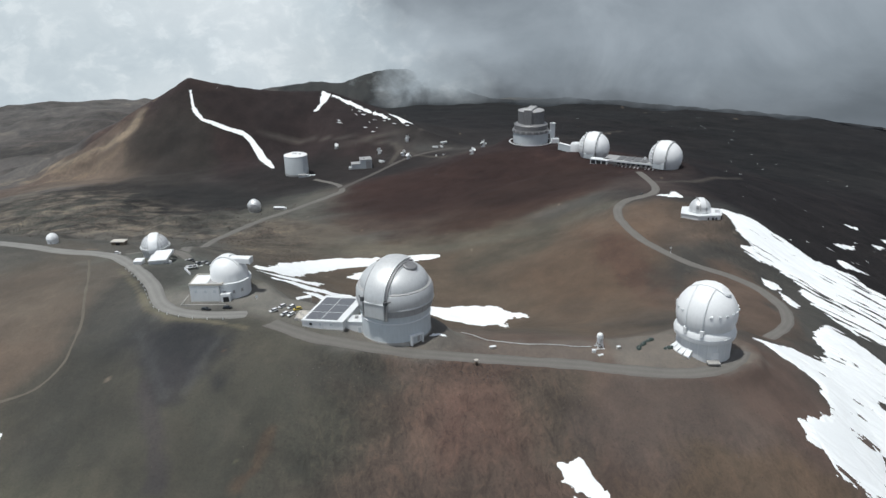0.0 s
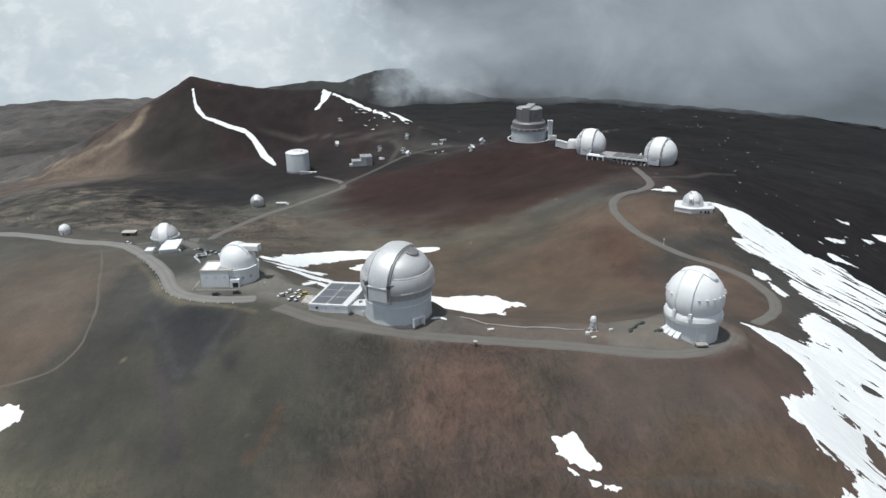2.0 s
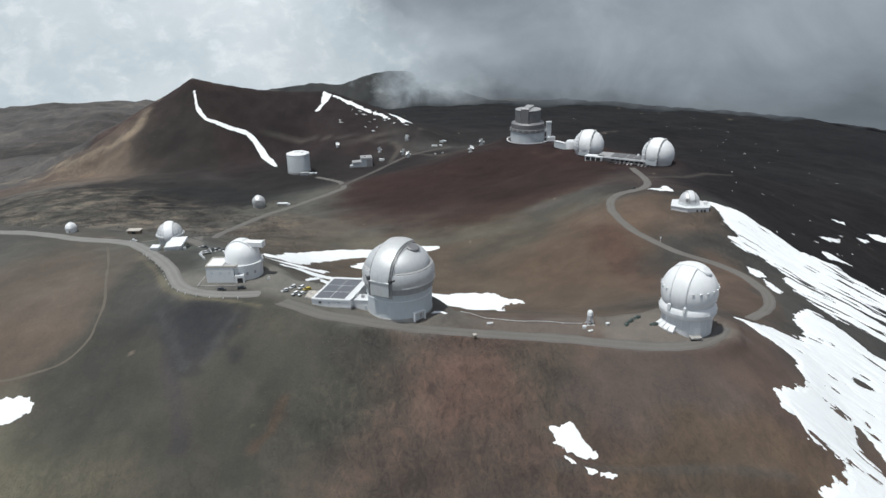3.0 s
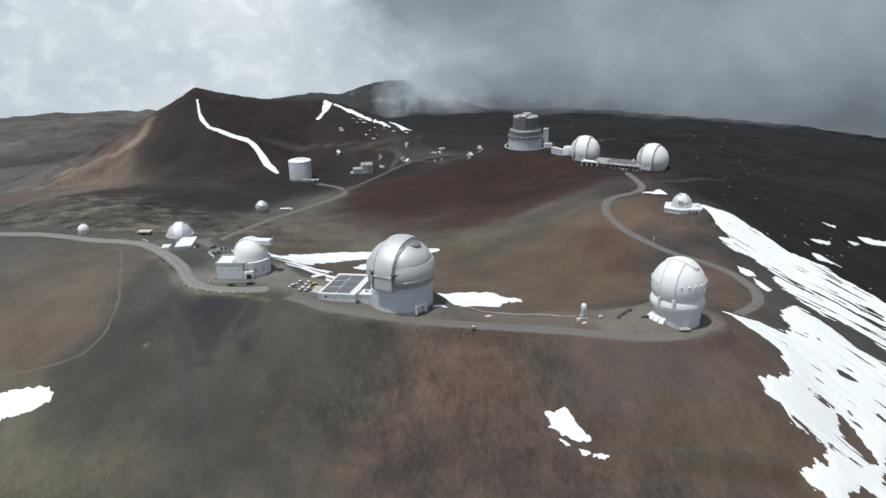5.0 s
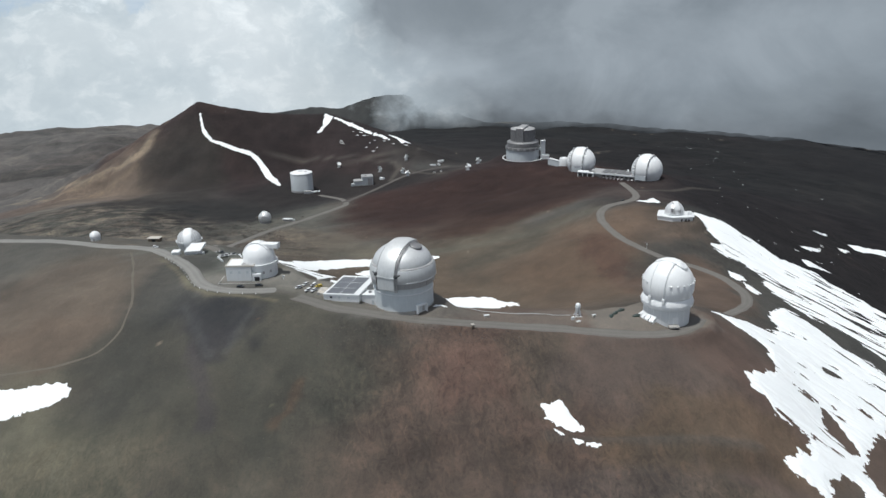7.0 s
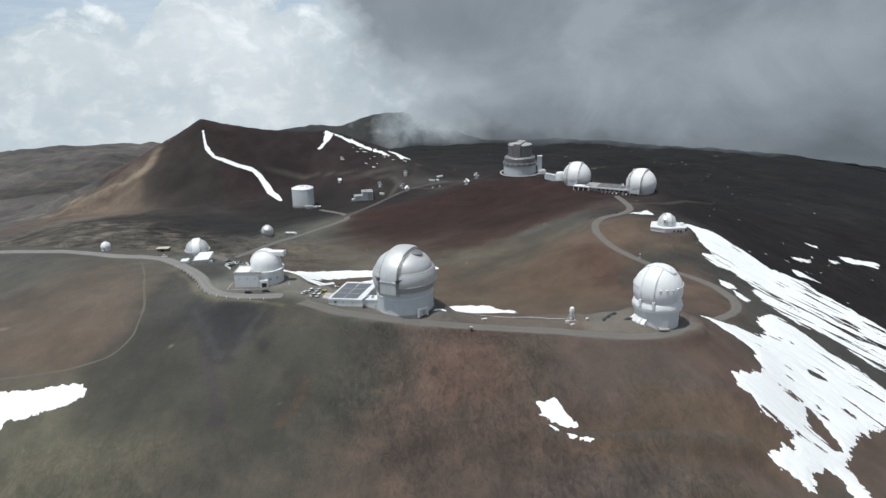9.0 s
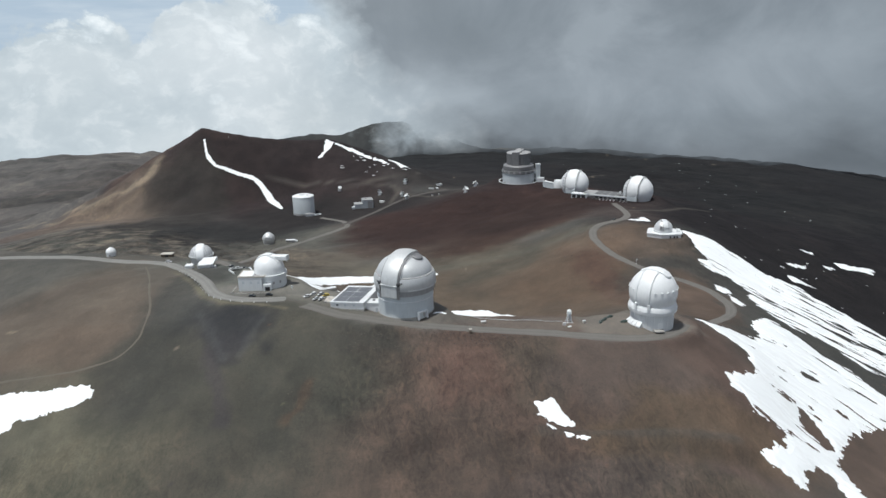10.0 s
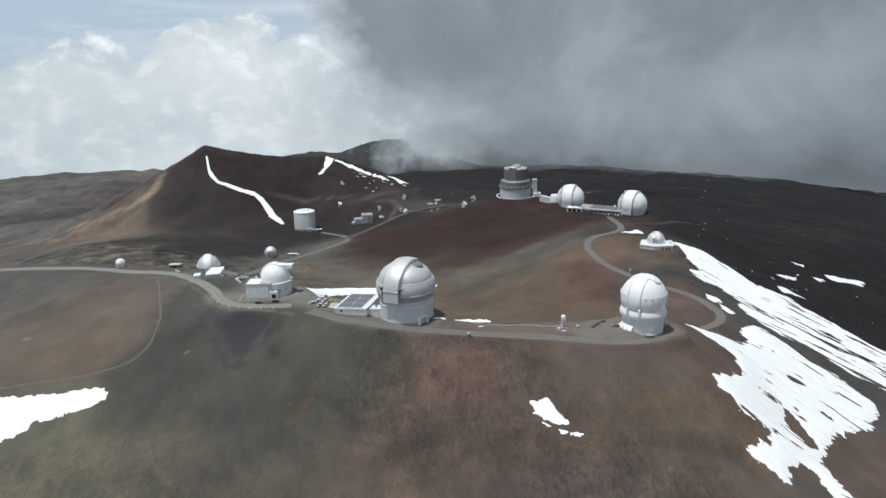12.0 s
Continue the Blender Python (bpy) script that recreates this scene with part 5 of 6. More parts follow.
def dish_antenna():
    t = thing("dish_antenna", 0, 0, 0, 0, "white dish antenna on a steel mount", "antenna", "dish antennas")
    part("pad", lathe([(3.4, 0.5), (3.4, -2.5)], 6), CONCRETE, t)
    part("mount", lathe([(2.4, -0.5), (2.4, 0.8), (1.5, 1.4), (1.4, 2.6), (0, 2.8)], 6), WHITE_WORN, t)
    for x0 in (-2.1, 1.5):
        part("fork_arm", box(x0, x0 + 0.6, -0.8, 0.8, 2.0, 5.0), WHITE, t)
    dish = lathe([(0.0, 0.0), (1.3, 0.18), (2.5, 0.75), (3.2, 1.3), (3.25, 1.2), (2.5, 0.55), (1.3, -0.1), (0, -0.3)], 28)
    tilt = Matrix.Translation((0, -0.6, 4.9)) @ Matrix.Rotation(radians(38), 4, "X")
    dish.transform(tilt)
    d = part("dish", dish, WHITE, t, "white reflector dish")
    legs = bmesh.new()
    for k in range(4):
        a = radians(45 + 90 * k)
        join(legs, rod((2.6 * math.cos(a), 2.6 * math.sin(a), 0.8), (0.2 * math.cos(a), 0.2 * math.sin(a), 3.4), 0.07, 5))
    legs.transform(tilt)
    part("feed_legs", legs, WHITE_WORN, d)
    part("counterweight", box(-1.4, 1.4, 0.4, 3.4, 3.0, 4.6, 0.2), WHITE_WORN, t)
    return t


# ---- the tall grey cylinder ----
def cylinder_observatory():
    t = thing("observatory", 206.0, 733.0, -65.6, -24, "tall stepped cylinder observatory, pale below and grey above", "observatory")
    part("lower_wall", tube(25.2, -4, 15.0, 0.8, 72), PALE, t, "pale lower wall")
    part("ring_wall", tube(31.0, -4, 1.6, 1.2, 72), WHITE, t, "low white ring wall round the foot")
    part("deck", lathe([(31, -0.2), (24, 0.2)], 72), CONCRETE, t)
    part("collar", lathe([(24.8, 15.0), (26.2, 15.4), (26.2, 19.2), (24.6, 19.6)], 72), WEATHERED, t)
    part("shoulder", lathe([(24.0, 19.4), (24.0, 26.0), (23.0, 27.0), (17.6, 28.4)], 72), WEATHERED, t, "grey metal shoulder ring")
    part("upper_wall", tube(18.4, 26.6, 45.5, 0.6, 72), WEATHERED, t, "grey ribbed upper cylinder")
    part("roof", lathe([(18.4, 45.2), (18.8, 45.5), (18.2, 46.2), (0, 47.6)], 72), GREY_METAL, t)
    part("roof_slit", box(-5.4, 5.4, -19.2, 15.0, 44.6, 49.6, 0.5), GREY_METAL, t, "raised roof over the slit")
    part("slit_door", box(-5.8, 5.8, -19.6, -17.6, 27.0, 49.0, 0.3), WEATHERED, t, "tall sliding door of the slit")
    for k in range(24):
        if k in (0, 23):
            continue
        part("wall_rib", turned(box(-0.3, 0.3, -18.8, -18.3, 28.0, 45.2), 15 * k + 7), WEATHERED, t)
    for k in range(18):
        part("window_panel", turned(box(-1.6, 1.6, -26.4, -26.1, 15.9, 18.8), 20 * k), GREY_METAL, t)
    e = thing("lift_tower", 235.0, 722.0, -64.0, 0, "slender pale lift tower beside the cylinder", "tower")
    part("shaft", box(-3.2, 3.2, -3, 3, -4, 26), PALE, e)
    part("top", box(-3.6, 3.6, -3.4, 3.4, 25.8, 27), WHITE_WORN, e)
    part("bridge", box(-13, -3.2, -1.4, 1.4, 12.2, 16.0), PALE, e)
    part("foot", box(-2, 9, -6, 4, -4, 5), WHITE, e)


# ---- the twin white domes ----
def twin_dome(x, y, z, turn):
    t = thing("observatory", x, y, z, 0, "large white spherical dome with a slit band, one of two", "observatory", "twin domes")
    part("foot_ring", tube(18.6, -5, 3.4, 0.8, 72), WHITE_WORN, t)
    part("dome_shell", lathe([(18.4, 1.0)] + cap_profile(21.8, 13.0, -31, 90, 1.0, 20), 72), WHITE, t, "smooth white spherical shell")
    part("shutter", turned(arch(21.8, 13.0, -8.4, 8.4, 0.6, -32, 108), turn), WHITE, t, "white slit shutter")
    for s in (-8.9, 8.9):
        part("shutter_rail", turned(arch(21.8, 13.0, s - 0.5, s + 0.5, 1.5, -32, 110), turn), GREY_METAL, t, "grey rail along the slit")
        for k in range(5):
            a = radians(2 + 17 * k)
            knob = box(s * 1.05 - 0.5, s * 1.05 + 0.5, -0.9, 0.9, -0.8, 0.8)
            moved(knob, 0, -22.6 * math.cos(a), 13 + 22.6 * math.sin(a))
            part("roller", turned(knob, turn), WHITE_WORN, t)
    for k in range(6):
        a = radians(-14 + 13 * k)
        pod = moved(box(-1.3, 1.3, -0.8, 0.8, -1.0, 1.0, 0.2), -12.6, -18.4 * math.cos(a), 13 + 18.4 * math.sin(a))
        part("vent_pod", turned(pod, turn), WHITE_WORN, t, "small white boxed vent")
    part("lower_shutter", turned(box(-8.0, 8.0, -21.4, -18.0, 1.2, 8.4, 0.3), turn), PALE, t)
    cap = box(-2.2, 2.2, -1.6, 1.6, 0, 1.8, 0.2)
    part("crown_box", turned(moved(cap, 7.0, 3.0, 33.0), turn), GREY_METAL, t)
    t.matrix_world = pose(x, y, z) @ Matrix.Diagonal((0.89, 0.89, 0.89, 1))


def twin_building():
    t = thing("control_building", 264.0, 549.0, -52.8, -33, "long low building between the twin domes", "building")
    part("wall", box(-2, 66, 0, 24, -5, 4.4), CONCRETE, t)
    part("roof", box(-2.6, 66.4, -0.6, 24.4, 4.2, 5.0), GREY_METAL, t, "grey flat roof")
    part("front_edge", box(-2.6, 66.6, -1.2, -0.6, 3.4, 5.3), WHITE, t, "white eaves band")
    for k in range(4):
        field = box(14 + 9.6 * k, 22.2 + 9.6 * k, 2.5, 22.5, 5.0, 5.7, 0.1)
        part("roof_panel", field, DARK_GREY, t, "dark grey roof panel bay")
    part("garage_wing", box(-16.5, 5.0, -4.5, 6.0, -5, 4.4), WHITE_WORN, t, "white garage wing")
    part("garage_roof", box(-17.0, 5.5, -5.0, 6.0, 4.3, 5.0), WHITE, t)
    for k in range(3):
        part("garage_opening", box(-15.2 + 6.6 * k, -9.9 + 6.6 * k, -4.7, -4.4, -0.9, 3.6), OPENING, t, "dark garage opening")
    for k in range(9):
        part("window", box(16 + 6 * k, 19.4 + 6 * k, -0.25, 0.1, 0.6, 2.4), GLASS, t)
    part("rooftop_unit", box(44, 46, 15, 17, 5.6, 8.4, 0.1), WHITE, t)
    c = thing("link_corridor", 246.0, 622.0, -52.0, -60, "long white corridor leading to the cylinder", "corridor")
    part("wall", box(-32, -4, -2.2, 2.2, -6, 2.4), PALE, c)
    part("roof", box(-32.4, -3.6, -2.6, 2.6, 2.3, 2.9), WHITE_WORN, c)
    part("junction", lathe([(0, 9.5), (6.0, 8.6), (7.4, 6.4), (7.4, -4)], 28), WHITE_WORN, c, "rounded white junction block")


# ---- the silver dome on a square white podium ----
def podium_observatory():
    t = thing("observatory", 276.7, 284.0, -33.2, -14, "silver dome on a low square white podium", "observatory")
    t.matrix_world = pose(276.4, 284.5, -33.2, 0, 0, -14) @ Matrix.Diagonal((0.93, 0.93, 0.93, 1))
    part("podium", slab([(-17.5, -8.5), (-3.0, -15.5), (17.5, -11.0), (19.5, 3.5), (7.0, 15.0), (-14.0, 11.5)], -4.0, 4.2), WHITE, t, "white podium building")
    part("podium_roof", slab([(-18.1, -8.8), (-3.0, -16.1), (18.1, -11.4), (20.1, 3.8), (7.2, 15.6), (-14.6, 12.0)], 3.9, 4.7), WHITE_WORN, t)
    part("drum", tube(10.2, 4.5, 6.4, 0.5, 56), WHITE_WORN, t)
    part("dome_shell", lathe([(9.8, 6.0)] + cap_profile(9.6, 7.4, 0, 90, 1.0), 56), BRIGHT, t, "polished silver dome")
    part("shutter", turned(arch(9.6, 7.4, -2.7, 2.7, 0.6, 18, 118), 12), WHITE_WORN, t, "pale slit band")
    for s in (-2.9, 2.9):
        part("shutter_rib", turned(arch(9.6, 7.4, s - 0.25, s + 0.25, 0.9, 0, 120), 12), GREY_METAL, t)
    part("slit_window", turned(box(-5.2, -2.9, -10.2, -8.0, 9.2, 12.4), 4), GREY_METAL, t)
    for x0 in (5.5, 9.5, 12.5):
        part("window", slab([(x0, -13.75), (x0 + 1.6, -13.4), (x0 + 1.6, -13.0), (x0, -13.3)], 0.4, 2.6), OPENING, t)
    part("rooftop_unit", box(13.4, 17.0, -4.0, 0.5, 4.7, 7.6, 0.1), WHITE, t)
    part("rear_wing", box(12, 21, 2, 10, -4, 3.0), WHITE_WORN, t)


# ---- masts, cars and loose things ----
def ball_mast():
    t = thing("weather_mast", 113.0, 5.0, -4.0, 0, "white lattice mast topped with a round white radome", "mast")
    for a in range(4):
        x0, y0 = 2.3 * math.cos(radians(45 + 90 * a)), 2.3 * math.sin(radians(45 + 90 * a))
        part("leg", rod((x0, y0, -0.6), (x0 * 0.45, y0 * 0.45, 5.6), 0.24), WHITE_WORN, t)
        x1, y1 = 2.3 * math.cos(radians(135 + 90 * a)), 2.3 * math.sin(radians(135 + 90 * a))
        part("brace", rod((x0, y0, 0.2), (x1 * 0.72, y1 * 0.72, 2.9), 0.13), WHITE_WORN, t)
        part("brace", rod((x0 * 0.72, y0 * 0.72, 2.9), (x1 * 0.5, y1 * 0.5, 5.2), 0.13), WHITE_WORN, t)
    for y0 in (-2.0, 1.6):
        part("skid", box(-2.2, 2.2, y0, y0 + 0.4, -0.4, 0.3), WHITE, t)
    part("panel", lathe([(1.0, 2.6), (1.25, 5.8)], 12), WHITE, t)
    part("deck", lathe([(0, 5.9), (1.7, 5.9), (1.7, 5.5), (0, 5.5)], 16), WHITE_WORN, t)
    part("radome", lathe(cap_profile(1.5, 6.8, -40, 90, 1.0, 12), 24), WHITE, t)
    part("ladder", box(-0.25, 0.25, -2.0, -1.85, -0.4, 5.6), GREY_METAL, t)


def car_mesh(colour):
    t = thing("car", 0, 0, 0, 0, colour + " estate car parked on the cinder pad", "car", "parked cars")
    b = slab([(-0.9, -2.3), (0.9, -2.3), (0.9, 2.3), (-0.9, 2.3)], 0.35, 0.98)
    bmesh.ops.bevel(b, geom=b.edges[:], offset=0.16, segments=2, affect="EDGES")
    part("body", b, CAR_PAINTS[colour], t)
    c = bmesh.new()
    lo = [c.verts.new(p) for p in ((-0.82, -1.3, 0.95), (0.82, -1.3, 0.95), (0.82, 2.1, 0.95), (-0.82, 2.1, 0.95))]
    hi = [c.verts.new(p) for p in ((-0.66, -0.6, 1.52), (0.66, -0.6, 1.52), (0.68, 1.7, 1.55), (-0.68, 1.7, 1.55))]
    for i in range(4):
        c.faces.new((lo[i], lo[(i + 1) % 4], hi[(i + 1) % 4], hi[i]))
    c.faces.new(hi)
    part("windows", c, GLASS, t)
    part("roof", box(-0.7, 0.7, -0.62, 1.74, 1.5, 1.62, 0.05), CAR_PAINTS[colour], t)
    for sx in (-0.88, 0.88):
        for sy in (-1.45, 1.4):
            w = lathe([(0.33, -0.11), (0.36, 0), (0.33, 0.11), (0.15, 0.12), (0.15, -0.12)], 14, 0, 360, True)
            w.transform(Matrix.Translation((sx, sy, 0.36)) @ Matrix.Rotation(radians(90), 4, "Y"))
            part("wheel", w, RUBBER, t)
        part("headlight", box(sx * 0.75 - 0.18, sx * 0.75 + 0.18, -2.34, -2.26, 0.66, 0.82), GLASS, t)
    return t


def park(first, rows):
    """Copies of a car at (x, y, turn); the first stands where the rows begin."""
    for k, (x, y, turn) in enumerate(rows):
        m = pose(x, y, height(x, y) + 0.02, 0, 0, turn)
        if k:
            copy_thing(first, m)
        else:
            first.matrix_world = m


def tarp_rolls():
    """Dark wrapped pipes lying in a curve on the pad."""
    for k, (x, y, turn, n) in enumerate(((133.0, 4.0, 62, 3.6), (136.5, 8.0, 48, 4.4), (141.0, 11.6, 30, 4.6), (147.8, 2.5, 8, 5.0))):
        z = height(x, y)
        t = thing("covered_pile", x, y, z, turn, "dark green tarpaulin over a long pile of gear", "pile", "covered piles")
        b = bmesh.new()
        bmesh.ops.create_uvsphere(b, u_segments=18, v_segments=10, radius=1.0)
        for v in b.verts:
            v.co = Vector((v.co.x * n * 0.62, v.co.y * 1.25, max(v.co.z, -0.1) * 1.35))
            v.co += Vector(noise.noise_vector(v.co * 0.9 + Vector((k * 7, 0, 0)))) * 0.28
        part("cover", b, TARP, t)
        part("strap", join(rod((-n * 0.3, -1.15, 0.1), (-n * 0.3, 0, 1.35), 0.06, 5), rod((-n * 0.3, 0, 1.35), (-n * 0.3, 1.15, 0.1), 0.06, 5)), GREY_METAL, t)


def pipe_run():
    """A pale conduit on short sleepers along the crater's lip."""
    t = thing("conduit", 0, 0, 0, 0, "long pale conduit pipe lying along the rim", "pipe")
    q = bend([(46, 36), (50, 29), (54, 22.5), (58, 17.5), (63, 15), (69, 12.6), (78, 10), (92, 7.5), (109, 5.5)], 3.0)
    z = ground(q[:, 0], q[:, 1]) + 0.45
    for k in range(len(q) - 1):
        part("pipe_length", rod((*q[k], z[k]), (*q[k + 1], z[k + 1]), 0.13, 8), PALE, t)
        if k % 3 == 0:
            part("sleeper", box(q[k, 0] - 0.4, q[k, 0] + 0.4, q[k, 1] - 0.4, q[k, 1] + 0.4, z[k] - 1.0, z[k] - 0.18), CONCRETE, t)


def crate(x, y, turn, w, d, h, material, label):
    t = thing("crate", x, y, height(x, y), turn, label, "crate", "loose crates")
    part("body", box(-w / 2, w / 2, -d / 2, d / 2, -0.4, h, 0.06), material, t)
    part("lid", box(-w / 2 - 0.06, w / 2 + 0.06, -d / 2 - 0.06, d / 2 + 0.06, h - 0.02, h + 0.14), WHITE_WORN, t)


def rail_frame(x, y, turn, n):
    """An open steel frame on posts."""
    t = thing("equipment_frame", x, y, height(x, y), turn, "open white steel frame with dark units", "frame", "equipment frames")
    for sx in (-n / 2, n / 2):
        for sy in (-2, 2):
            part("post", rod((sx, sy, -0.8), (sx, sy, 1.7), 0.12, 6), WHITE_WORN, t)
        part("beam", rod((sx, -2.3, 1.7), (sx, 2.3, 1.7), 0.16, 6), WHITE, t)
    for sy in (-2, 2):
        part("beam", rod((-n / 2 - 0.4, sy, 1.75), (n / 2 + 0.4, sy, 1.75), 0.16, 6), WHITE, t)
    for k in range(2):
        part("unit", box(-n / 2 + 1 + k * n * 0.45, -n / 2 + 1 + k * n * 0.45 + n * 0.3, -1.3, 1.3, 1.0, 1.95, 0.1), DARK_METAL, t)


silver_observatory()
solar_annex()
white_observatory()
block_observatory()
ribbed_observatory()
small_dome()
bulb_dome()
drum_observatory()
antenna_hall()
cylinder_observatory()
twin_dome(261.4, 590.5, -54.2, -33)
twin_dome(330.4, 524.0, -53.2, -44)
twin_building()
podium_observatory()
ball_mast()

dish = dish_antenna()
for k, (x, y, turn) in enumerate(((-93, 958, 20), (-18, 923, -130), (22, 888, 115), (30, 858, -70), (30, 959, 140), (120, 719, 65), (141, 764, -100))):
    m = pose(x, y, height(x, y), 0, 0, turn) @ Matrix.Diagonal((1.12, 1.12, 1.12, 1))
    if k:
        copy_thing(dish, m)
    else:
        dish.matrix_world = m

park(car_mesh("white"), [(-52.0, 32.5, -55), (-48.5, 38.5, -40), (-46.2, 29.8, -45), (-43.6, 37.2, -42), (-42.6, 28.8, -42), (-171, 147, 70), (292, 521, -33), (296, 518.4, -33), (307, 511.4, -33)])
park(car_mesh("yellow"), [(-40.0, 34.4, -70)])
park(car_mesh("dark"), [(-87.5, 36.5, 84), (-76.5, 37.0, 88), (272, 533.6, -33), (276, 531, -33), (299.8, 516, -33), (315, 506.4, -33), (246, 352, -60)])
park(car_mesh("silver"), [(280, 528.6, -33), (284, 526, -33), (288, 523.6, -33), (303.4, 513.6, -33), (311, 509, -33), (-132, 831, 40), (-122, 822, 70)])
tarp_rolls()
pipe_run()
for args in ((59, 6, 10, 3.2, 1.6, 1.2, CREAM, "pale wooden crate on the cinder"), (109, 0.5, 0, 1.8, 1.4, 1.3, WHITE, "small white instrument box"), (111.5, -3.0, 20, 2.6, 1.2, 0.4, CREAM, "flat pale lid lying on the ground"),
             (122.5, 4.2, 15, 1.8, 1.4, 1.3, CREAM, "small pale instrument box by the mast"), (-38.5, 50.0, 20, 8.0, 3.4, 2.4, CREAM, "long pale storage container behind the cars"),
             (-14, 874, -40, 10.0, 3.2, 3.0, WHITE, "long white trailer beside the hall"), (93, 952, 25, 12.0, 3.0, 2.2, WHITE, "long white container on the dark cinder"), (77, 926, -10, 10.0, 2.6, 2.0, WHITE, "long white container on the dark cinder"),
             (88, 930, -55, 6.0, 2.6, 2.2, WHITE, "white container standing askew on cinder"), (84, 811, 10, 3.0, 2.2, 1.8, CREAM, "pale box beside the cinder track"), (73, 821, 0, 3.4, 2.0, 1.6, CREAM, "pale box beside the cinder track")):
    crate(*args)
rail_frame(-110.6, 101.0, 20, 6.0)


def yard_wall():
    """A low white wall that closes the yard behind the block."""
    t = thing("yard_wall", 0, 0, 0, 0, "low white wall round a paved yard", "wall")
    corners = [(-109.4, 91.3), (-115.2, 101.2), (-104.0, 113.0), (-97.6, 97.0)]
    for (ax, ay), (bx, by) in zip(corners[:-1], corners[1:]):
        for k in range(4):
            x0, y0 = ax + (bx - ax) * k / 4, ay + (by - ay) * k / 4
            x1, y1 = ax + (bx - ax) * (k + 0.985) / 4, ay + (by - ay) * (k + 0.985) / 4
            n = Vector((y0 - y1, x1 - x0)).normalized() * 0.3
            z = min(height(x0, y0), height(x1, y1))
            part("wall_panel", slab([(x0 - n.x, y0 - n.y), (x1 - n.x, y1 - n.y), (x1 + n.x, y1 + n.y), (x0 + n.x, y0 + n.y)], z - 0.6, z + 1.1), WHITE_WORN, t)


yard_wall()


def marker_posts():
    """White edge posts on the outer side of the bend."""
    t = thing("edge_posts", 0, 0, 0, 0, "row of short white posts along the road's edge", "posts")
    line = LINES["summit_road"][0]
    q = bend(line, 6.0)
    for k in range(8, len(q) - 2):
        if q[k, 0] < -150:
            continue
        way = q[k + 1, :2] - q[k - 1, :2]
        way /= np.linalg.norm(way)
        x, y = q[k, 0] + way[1] * 5.0, q[k, 1] - way[0] * 5.0
        z = height(x, y)
        part("post", box(x - 0.14, x + 0.14, y - 0.14, y + 0.14, z - 0.5, z + 0.95), WHITE_WORN, t)


marker_posts()


def patio():
    t = thing("patio", -40.5, 24.5, height(-37, 28), -10, "pale square paved patio beside the annex", "patio")
    for i in range(4):
        for j in range(5):
            part("paving_slab", box(1.9 * i, 1.9 * i + 1.82, 1.9 * j, 1.9 * j + 1.82, -1.2, 0.22), CREAM if (i + j) % 3 else CONCRETE, t)


def timber_tripod():
    x, y = 49.0, -11.5
    t = thing("timber_stand", x, y, height(x, y), 15, "small weathered timber stand with a flat top on the rim", "stand")
    for k in range(4):
        a = radians(45 + 90 * k)
        part("leg", rod((1.3 * math.cos(a), 1.3 * math.sin(a), -0.5), (0.5 * math.cos(a), 0.5 * math.sin(a), 2.6), 0.11, 6), WOOD, t)
    part("top", box(-0.9, 0.9, -0.9, 0.9, 2.5, 2.75), CREAM, t)
    part("shelf", box(-0.7, 0.7, -0.7, 0.7, 1.1, 1.22), WOOD, t)


def sign_post(x, y, h, label):
    t = thing("sign_post", x, y, height(x, y), 10, label, "post", "sign posts")
    part("pole", rod((0, 0, -0.6), (0, 0, h), 0.14, 8), WHITE_WORN, t)
    part("board", box(-0.7, 0.7, -0.25, -0.12, h - 1.3, h), WHITE, t)


def pickup(x, y, turn):
    t = thing("utility_truck", x, y, height(x, y) + 0.02, turn, "dark utility vehicle parked on the yard", "truck", "yard vehicles")
    b = box(-1.0, 1.0, -2.8, 2.8, 0.5, 1.15, 0.12)
    part("body", b, CAR_PAINTS["dark"], t)
    part("cab", box(-0.92, 0.92, -1.4, 0.5, 1.1, 1.95, 0.2), CAR_PAINTS["dark"], t)
    part("windscreen", box(-0.8, 0.8, -1.5, -1.36, 1.25, 1.8), GLASS, t)
    part("load", box(-0.85, 0.85, 0.7, 2.6, 1.1, 1.5, 0.08), GREY_METAL, t)
    for sx in (-0.95, 0.95):
        for sy in (-1.8, 1.8):
            w = lathe([(0.38, -0.13), (0.42, 0), (0.38, 0.13), (0.16, 0.14), (0.16, -0.14)], 14, 0, 360, True)
            w.transform(Matrix.Translation((sx, sy, 0.42)) @ Matrix.Rotation(radians(90), 4, "Y"))
            part("wheel", w, RUBBER, t)


patio()
timber_tripod()
sign_post(226.0, 213.0, 5.5, "thin white post on the red hillside")
sign_post(-63.0, 47.0, 2.4, "low white sign post in the yard")
for args in ((-114, 127, 60), (-111.5, 133, 75), (-108, 130, 80), (-123.5, 137, 50), (-120, 133.5, 55)):
    pickup(*args)


def road_shed():
    t = thing("shed", -186.0, 177.0, height(-183, 178), -6, "low brown shed with a pale flat roof", "shed")
    part("wall", box(0, 9, 0, 5, -1, 2.4), WOOD, t)
    part("roof", box(-0.5, 9.5, -0.5, 5.5, 2.3, 2.7), CREAM, t)
    part("opening", box(3, 6, -0.1, 0.1, 0, 2.0), OPENING, t)


road_shed()


